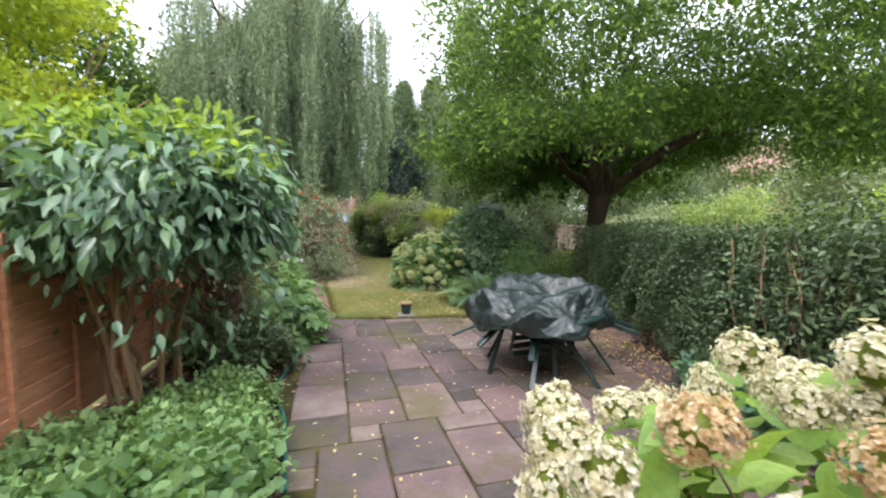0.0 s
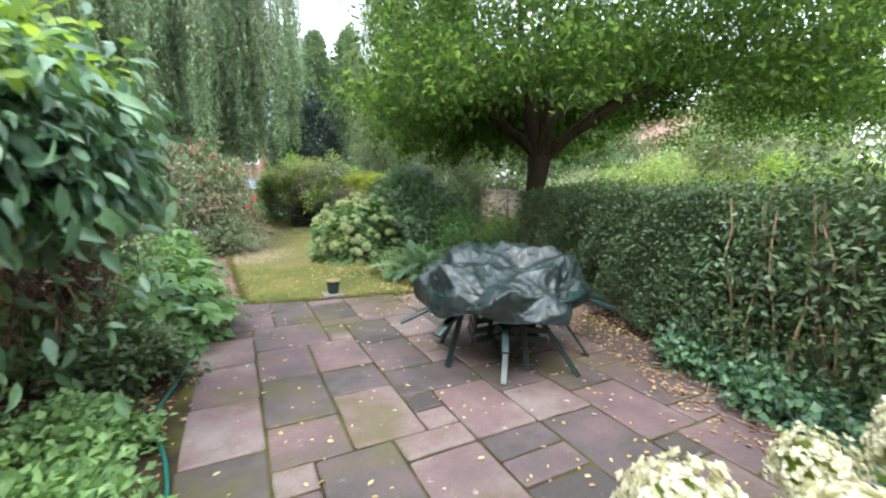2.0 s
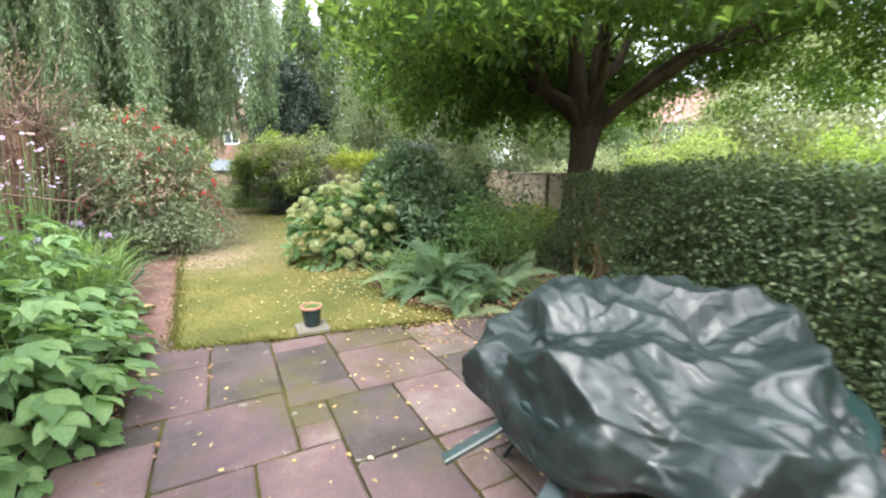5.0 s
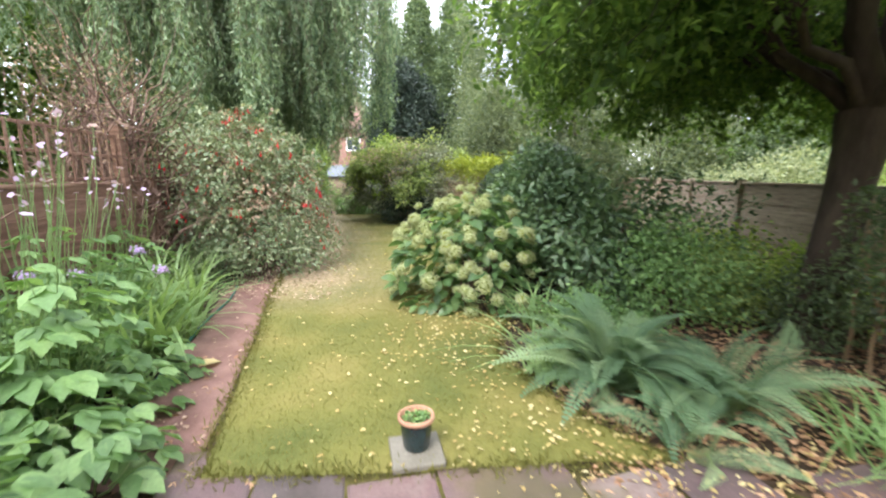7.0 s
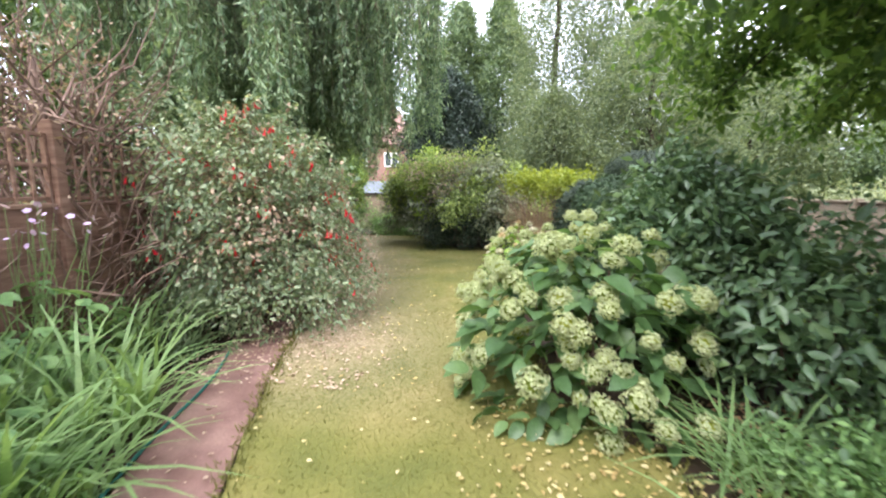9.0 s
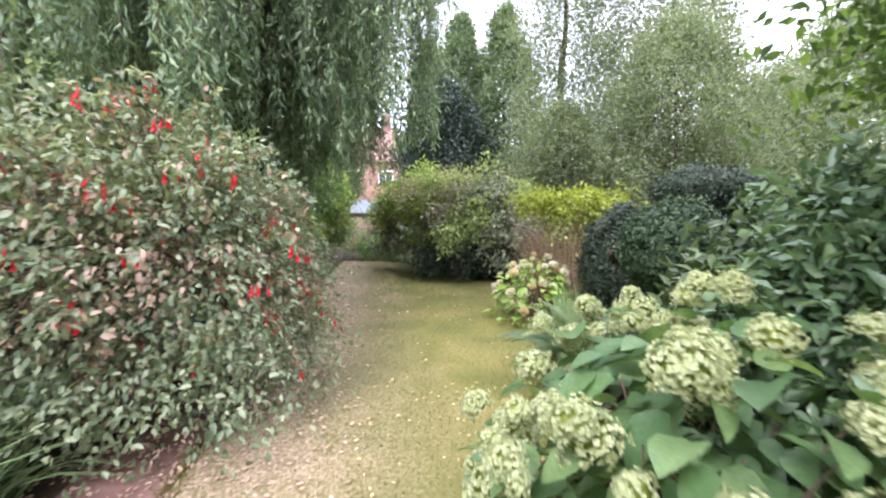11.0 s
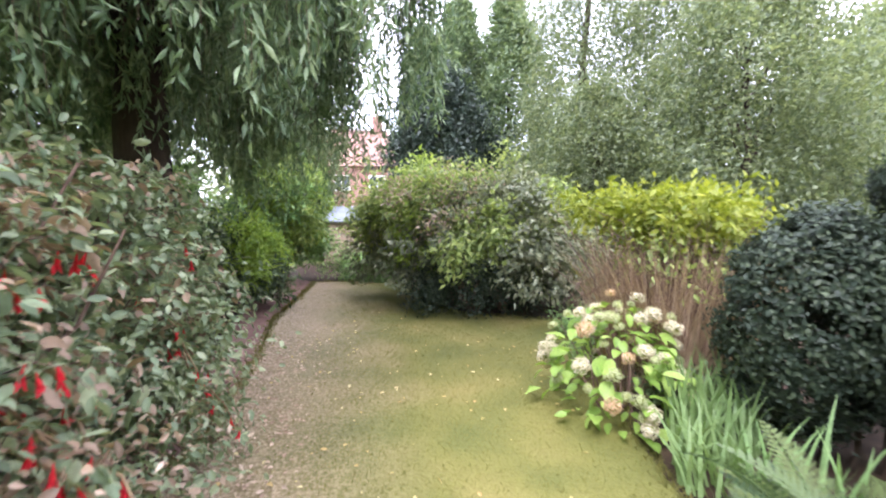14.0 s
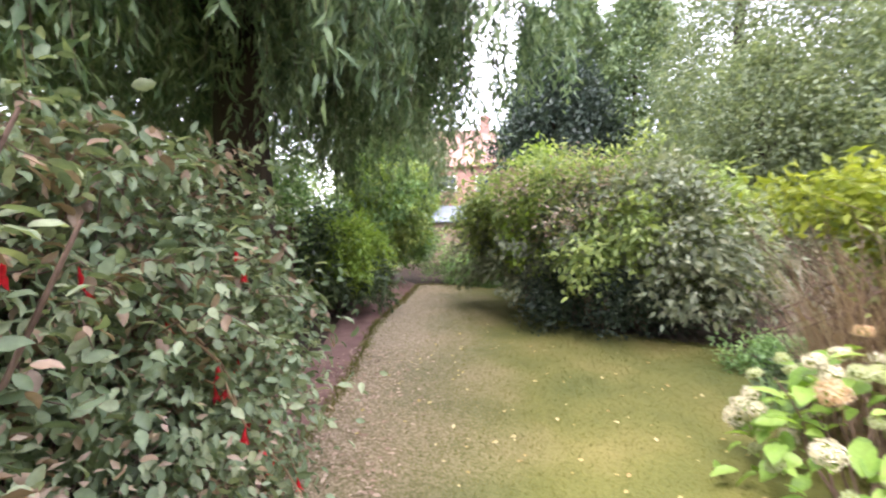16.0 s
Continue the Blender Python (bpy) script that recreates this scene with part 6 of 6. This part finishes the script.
for i in range(NR + 1):
    for j in range(NA):
        a = 6.28319 * j / NA
        t = i / NR
        R = 0.68 * (1 + 0.05 * math.sin(3 * a + 0.5) + 0.04 * math.sin(5 * a + 2))
        if t < 0.7:
            u = t / 0.7
            rr = R * 0.95 * u
            z = 0.735 + 0.1 * (1 - u ** 2.4)
        else:
            u = (t - 0.7) / 0.3
            rr = R * (0.95 + 0.08 * math.sin(u * 2.2))
            hem = 0.19 + 0.07 * math.sin(a) + 0.03 * math.sin(4 * a + 1) + 0.015 * math.sin(9 * a)
            z = 0.735 - (hem + 0.07) * u
        x, y = rr * math.cos(a), rr * math.sin(a)
        for lx, ly, lh, lw in LUMPS:
            z += lh * math.exp(-((x - lx) ** 2 + (y - ly) ** 2) / (lw * lw)) * (1 if t < 0.7 else 1 - u)
        w = -0.03
        for ang, st, amp in CREASES:
            cx_ = x * math.cos(ang) + y * math.sin(ang) + 0.5 * z
            bend = noise.noise(Vector((x * 2.2 + ang * 7, y * 2.2, z * 2.2)))
            live = 2.4 * max(0.0, noise.noise(Vector((x * 2.2, y * 2.2 + ang * 5, z * 2.2 + st))) + (0.3 if st < 3 else 0.12))
            w += amp * live * (zigzag(cx_ * st + 0.55 * bend) ** 1.3 - 0.42)
        for st, amp in CRUMPLES:
            w += amp * (0.35 - 1.6 * min(0.5, abs(noise.noise(Vector((x * st + 3, y * st * 0.75, z * st + st))))))
        w *= min(1.0, t * 3 + 0.4)
        n = Vector((math.cos(a) * t, math.sin(a) * t, 1 - 0.6 * t)).normalized()
        V.append((x + n.x * w, y + n.y * w, z + n.z * w))
for i in range(NR):
    for j in range(NA):
        a, b = i * NA + j, i * NA + (j + 1) % NA
        F.append((a, b, b + NA, a + NA))
cv = mesh_part("sheet", mesh_from("sheet", V, F), M["tarp"], cover, smooth=True)
rim_pts = np.array(V[-NA:] + V[-NA:-NA + 1])
tubes("hem", [(rim_pts[::3], 0.007, 0.007)], M["tarp"], cover, 6, "rolled plastic hem")
sol = cv.modifiers.new("thickness", "SOLIDIFY")
sol.thickness = 0.004

# ---------- pot ----------
ps = tagged(mesh_part("paving_block", box_mesh("paving_block", 0.27, 0.27, 0.035, 0.006), M["concrete"]), "small square concrete slab on the grass", "paving slab")
ps.matrix_basis = pose(-0.58, 6.5, 0.004, 0, 0, 14)
pot = thing("plant_pot", "dark glazed plant pot with terracotta rim", "plant pot", -0.58, 6.52, 0.038)
pot.scale = (0.82, 0.82, 0.82)
lathe("pot_body", [(0.0, 0.0), (0.075, 0.0), (0.085, 0.02), (0.105, 0.19), (0.107, 0.2)], M["glaze"], pot)
lathe("rim", [(0.104, 0.195), (0.116, 0.198), (0.12, 0.21), (0.118, 0.225), (0.108, 0.23), (0.1, 0.22), (0.097, 0.17), (0.0, 0.17)], M["terracotta"], pot, label="pale terracotta rim")
foliage("seedling", (0, 0, 0.2), (0.07, 0.07, 0.02), 30, 8, 0.03, M["cover"], pot, 0.012, 0.7, 0.2, -1)

# ---------- hose ----------
hose = thing("garden_hose", "green rubber garden hose lying along the paving", "hose", 0, 0)
hp = np.array(((-0.86, 2.2), (-1.05, 2.7), (-1.2, 3.1), (-1.5, 3.6), (-1.55, 4.1), (-1.62, 4.7), (-1.9, 5.5), (-2.2, 6.3), (-2.45, 7.0), (-2.7, 7.8), (-2.92, 8.5), (-3.05, 9.2), (-3.3, 9.8)))
tt = np.linspace(0, len(hp) - 1, 90)
hx, hy = np.interp(tt, range(len(hp)), hp[:, 0]), np.interp(tt, range(len(hp)), hp[:, 1])
ker = np.ones(7) / 7
hx[3:-3], hy[3:-3] = np.convolve(hx, ker, "valid"), np.convolve(hy, ker, "valid")
tubes("hose", [(np.stack((hx, hy, np.full(90, 0.016)), axis=1), 0.011, 0.011)], M["hose"], hose, 8)

fallen = tagged(mesh_part("large_leaf", LEAF_BIG[1].copy(), M["litter"]), "large pale fallen leaf on the path", "leaf")
fallen.matrix_basis = pose(-2.33, 7.42, 0.03, 4, 3, 60)

# ---------- buildings at the end ----------
shed = thing("garden_shed", "small timber shed with pale blue-grey felt roof", "shed", -6.15, 24.6, 0, 14)
bm = bmesh.new()
box(bm, -0.8, -0.6, 0, 0.8, 0.6, 1.45, 0.01)
part("wall", bm, M["fence_old"], shed)
bm = bmesh.new()
box(bm, -0.95, -0.75, 0, 0.95, 0.8, 0.05, 0.01)
rf = part("roof", bm, M["slate"], shed, "pale blue-grey felt roof")
rf.matrix_basis = pose(0, 0, 1.62, 20, 0, 0)
fence_panel("fence_panel", -8.4, 26.2, -6.5, 26.4, 1.7, M["fence_brown"], "tall brown end fence panel", board=0.15, group="end fence")
fence_panel("fence_panel", -5.9, 26.1, -4.0, 26.3, 1.85, M["fence_brown"], "tall brown end fence panel", board=0.15, group="end fence")
fence_panel("fence_panel", -4.0, 26.3, -2.1, 26.5, 1.85, M["fence_brown"], "tall brown end fence panel", board=0.15, group="end fence")


def house(x, y, rz, w, d, h, rh, label):
    s = thing("house", label, "house", x, y, 0, rz)
    bm = bmesh.new()
    box(bm, -w / 2, -d / 2, -0.05, w / 2, d / 2, h)
    part("wall", bm, M["brick"], s)
    bm = bmesh.new()
    o = 0.35
    a = [bm.verts.new(v) for v in ((-w / 2 - o, -d / 2 - o, h - 0.1), (w / 2 + o, -d / 2 - o, h - 0.1), (w / 2 + o, d / 2 + o, h - 0.1), (-w / 2 - o, d / 2 + o, h - 0.1), (-w / 2 + 1.2, 0, h + rh), (w / 2 - 1.2, 0, h + rh))]
    for q in ((0, 1, 5, 4), (2, 3, 4, 5), (1, 2, 5), (3, 0, 4), (3, 2, 1, 0)):
        bm.faces.new([a[i] for i in q])
    part("roof", bm, M["roof"], s, "red clay tile roof")
    bm = bmesh.new()
    box(bm, w / 2 - 2.4, -0.4, h + rh * 0.5, w / 2 - 1.6, 0.4, h + rh + 1.1, 0.03)
    part("chimney", bm, M["brick"], s)
    for wx in (-w * 0.3, 0, w * 0.3):
        for wz in (0.9, 3.6):
            win = new("window")
            win.parent = s
            win.matrix_basis = pose(wx, -d / 2, wz)
            bm = bmesh.new()
            box(bm, -0.62, -0.04, 0, 0.62, 0.02, 0.09)
            box(bm, -0.62, -0.04, 1.11, 0.62, 0.02, 1.2)
            for xx in (-0.62, -0.04, 0.54):
                box(bm, xx, -0.04, 0.09, xx + 0.08, 0.02, 1.11)
            part("frame", bm, M["white"], win)
            bm = bmesh.new()
            box(bm, -0.6, -0.015, 0.05, 0.6, -0.005, 1.15)
            part("pane", bm, M["glass"], win)
    return s


house(28.0, 36.0, -40, 9.0, 7.0, 5.2, 3.2, "pale brick house beyond the neighbouring garden")
house(-13.2, 46.0, 10, 9.0, 7.0, 5.6, 3.4, "red brick house with clay tile roof and white windows")

# ---------- litter and grass ----------


def scatter(name, label, n, region, mat, size, z=0.012, dens=None, category="leaf litter"):
    x0, y0, x1, y1 = region
    x, y = rng.uniform(x0, x1, n), rng.uniform(y0, y1, n)
    if dens is not None:
        k = dens(x, y)
        x, y = x[k], y[k]
    n = len(x)
    a = rng.uniform(0, 6.2832, n)
    p = np.stack((x, y, np.full(n, z) + rng.uniform(0, 0.008, n)), axis=1)
    way = np.stack((np.cos(a), np.sin(a), rng.uniform(-0.05, 0.3, n)), axis=1)
    s = size * rng.uniform(0.4, 1.3, n)
    nor = unit(np.tile((0, 0, 1.0), (n, 1)) + rng.normal(size=(n, 3)) * 0.25)
    ob = mesh_part(name, leaf_mesh(name, p, way, nor, s, s * 0.6, 0.3, 0.05, True), mat)
    return tagged(ob, label, category, kind="stuff")


scatter("fallen_leaves", "small yellow fallen leaves on paving and lawn", 2600, (-1.6, 1.5, 2.3, 6.6), M["litter"], 0.033, 0.006, lambda x, y: rng.random(len(x)) < 0.12 + 0.6 * np.clip((x + 0.6) / 2.5, 0, 1) * np.clip((y - 1.5) / 4, 0, 1))
scatter("fallen_leaves", "small yellow fallen leaves on the lawn", 1500, (-2.4, 6.3, 0.6, 11.5), M["litter"], 0.034, 0.03, lambda x, y: inside(x, y, LAWN) & (rng.random(len(x)) < 0.2 + 0.7 * np.clip((x + 1.6) / 2, 0, 1)))
scatter("fallen_leaves", "sparse pale fallen leaves on the lawn", 260, (-4.0, 10.5, -0.8, 17), M["litter"], 0.04, 0.03, lambda x, y: inside(x, y, LAWN))
scatter("fallen_leaves", "dense tan fallen leaves between lawn and paving", 900, (-0.5, 6.2, 1.6, 7.6), M["litter"], 0.034, 0.02, lambda x, y: rng.random(len(x)) < 0.25 + 0.6 * np.clip((x + 0.3) / 1.2, 0, 1))
scatter("fallen_leaves", "pale fallen leaves on soil below the hydrangea", 700, (-1.0, 7.5, 0.8, 9.3), M["litter"], 0.036, 0.022)
scatter("dead_leaves", "brown dead leaves under tree and hedge", 7500, (0.3, 5.9, 3.6, 9.4), M["litter_brown"], 0.05, -0.012)
scatter("dead_leaves", "brown dead leaves along the hedge's foot", 2200, (1.85, 2.0, 2.7, 6.2), M["litter_brown"], 0.034, 0.005)
scatter("dead_leaves", "brown dead leaves on the worn lawn and path", 5200, (-4.4, 9.2, -1.7, 15.5), M["litter_pale"], 0.038, 0.016, lambda x, y: rng.random(len(x)) < np.clip(-(x + 0.27 * y - 0.95) / 0.8, 0, 1))
scatter("dead_leaves", "brown dead leaves in the bed", 3000, (-4.0, 0.2, -1.2, 8.0), M["litter_brown"], 0.05, -0.012)
n = 230000
x, y = rng.uniform(-5.6, 0.8, n), rng.uniform(6.2, 20.3, n)
k = inside(x, y, LAWN) & (rng.random(n) < np.clip(1.2 - np.clip(-(x + 0.27 * y - 1.2) / 0.8, 0, 1) * np.clip((y - 8.5) / 1.5, 0, 1), 0.32, 1))
x, y = x[k], y[k]
n = len(x)
p = np.stack((x, y, np.full(n, 0.004)), axis=1)
gs = rng.uniform(0.014, 0.032, n)
tagged(mesh_part("lawn_grass", leaf_mesh("lawn_grass", p, unit(rng.normal(size=(n, 3)) * 0.75 + np.array((0, 0, 0.8))), rand_dir(n), gs, gs * 0.16), M["grass"]), "short mown yellow-green grass blades", "grass", kind="stuff")

# longer grass along the lawn's edges
ep, seg = [], LAWN + LAWN[:1]
for (x0, y0), (x1, y1) in zip(seg, seg[1:]):
    L = math.hypot(x1 - x0, y1 - y0)
    t = rng.random(int(L * 420))
    ep.append(np.stack((x0 + (x1 - x0) * t + rng.normal(size=len(t)) * 0.035, y0 + (y1 - y0) * t + rng.normal(size=len(t)) * 0.035, np.zeros(len(t))), axis=1))
ep = np.concatenate(ep)
es = rng.uniform(0.03, 0.075, len(ep))
tagged(mesh_part("edge_grass", leaf_mesh("edge_grass", ep, unit(rng.normal(size=ep.shape) * 0.8 + np.array((0, 0, 0.8))), rand_dir(len(ep)), es, es * 0.12), M["grass"]), "longer uncut grass along the lawn's edge", "grass", kind="stuff")
scatter("dead_leaves", "dry leaves and crumbs on the red path", 1000, (-4.2, 6.2, -1.6, 14), M["litter_pale"], 0.03, 0.004, lambda x, y: inside(x, y, PATH))
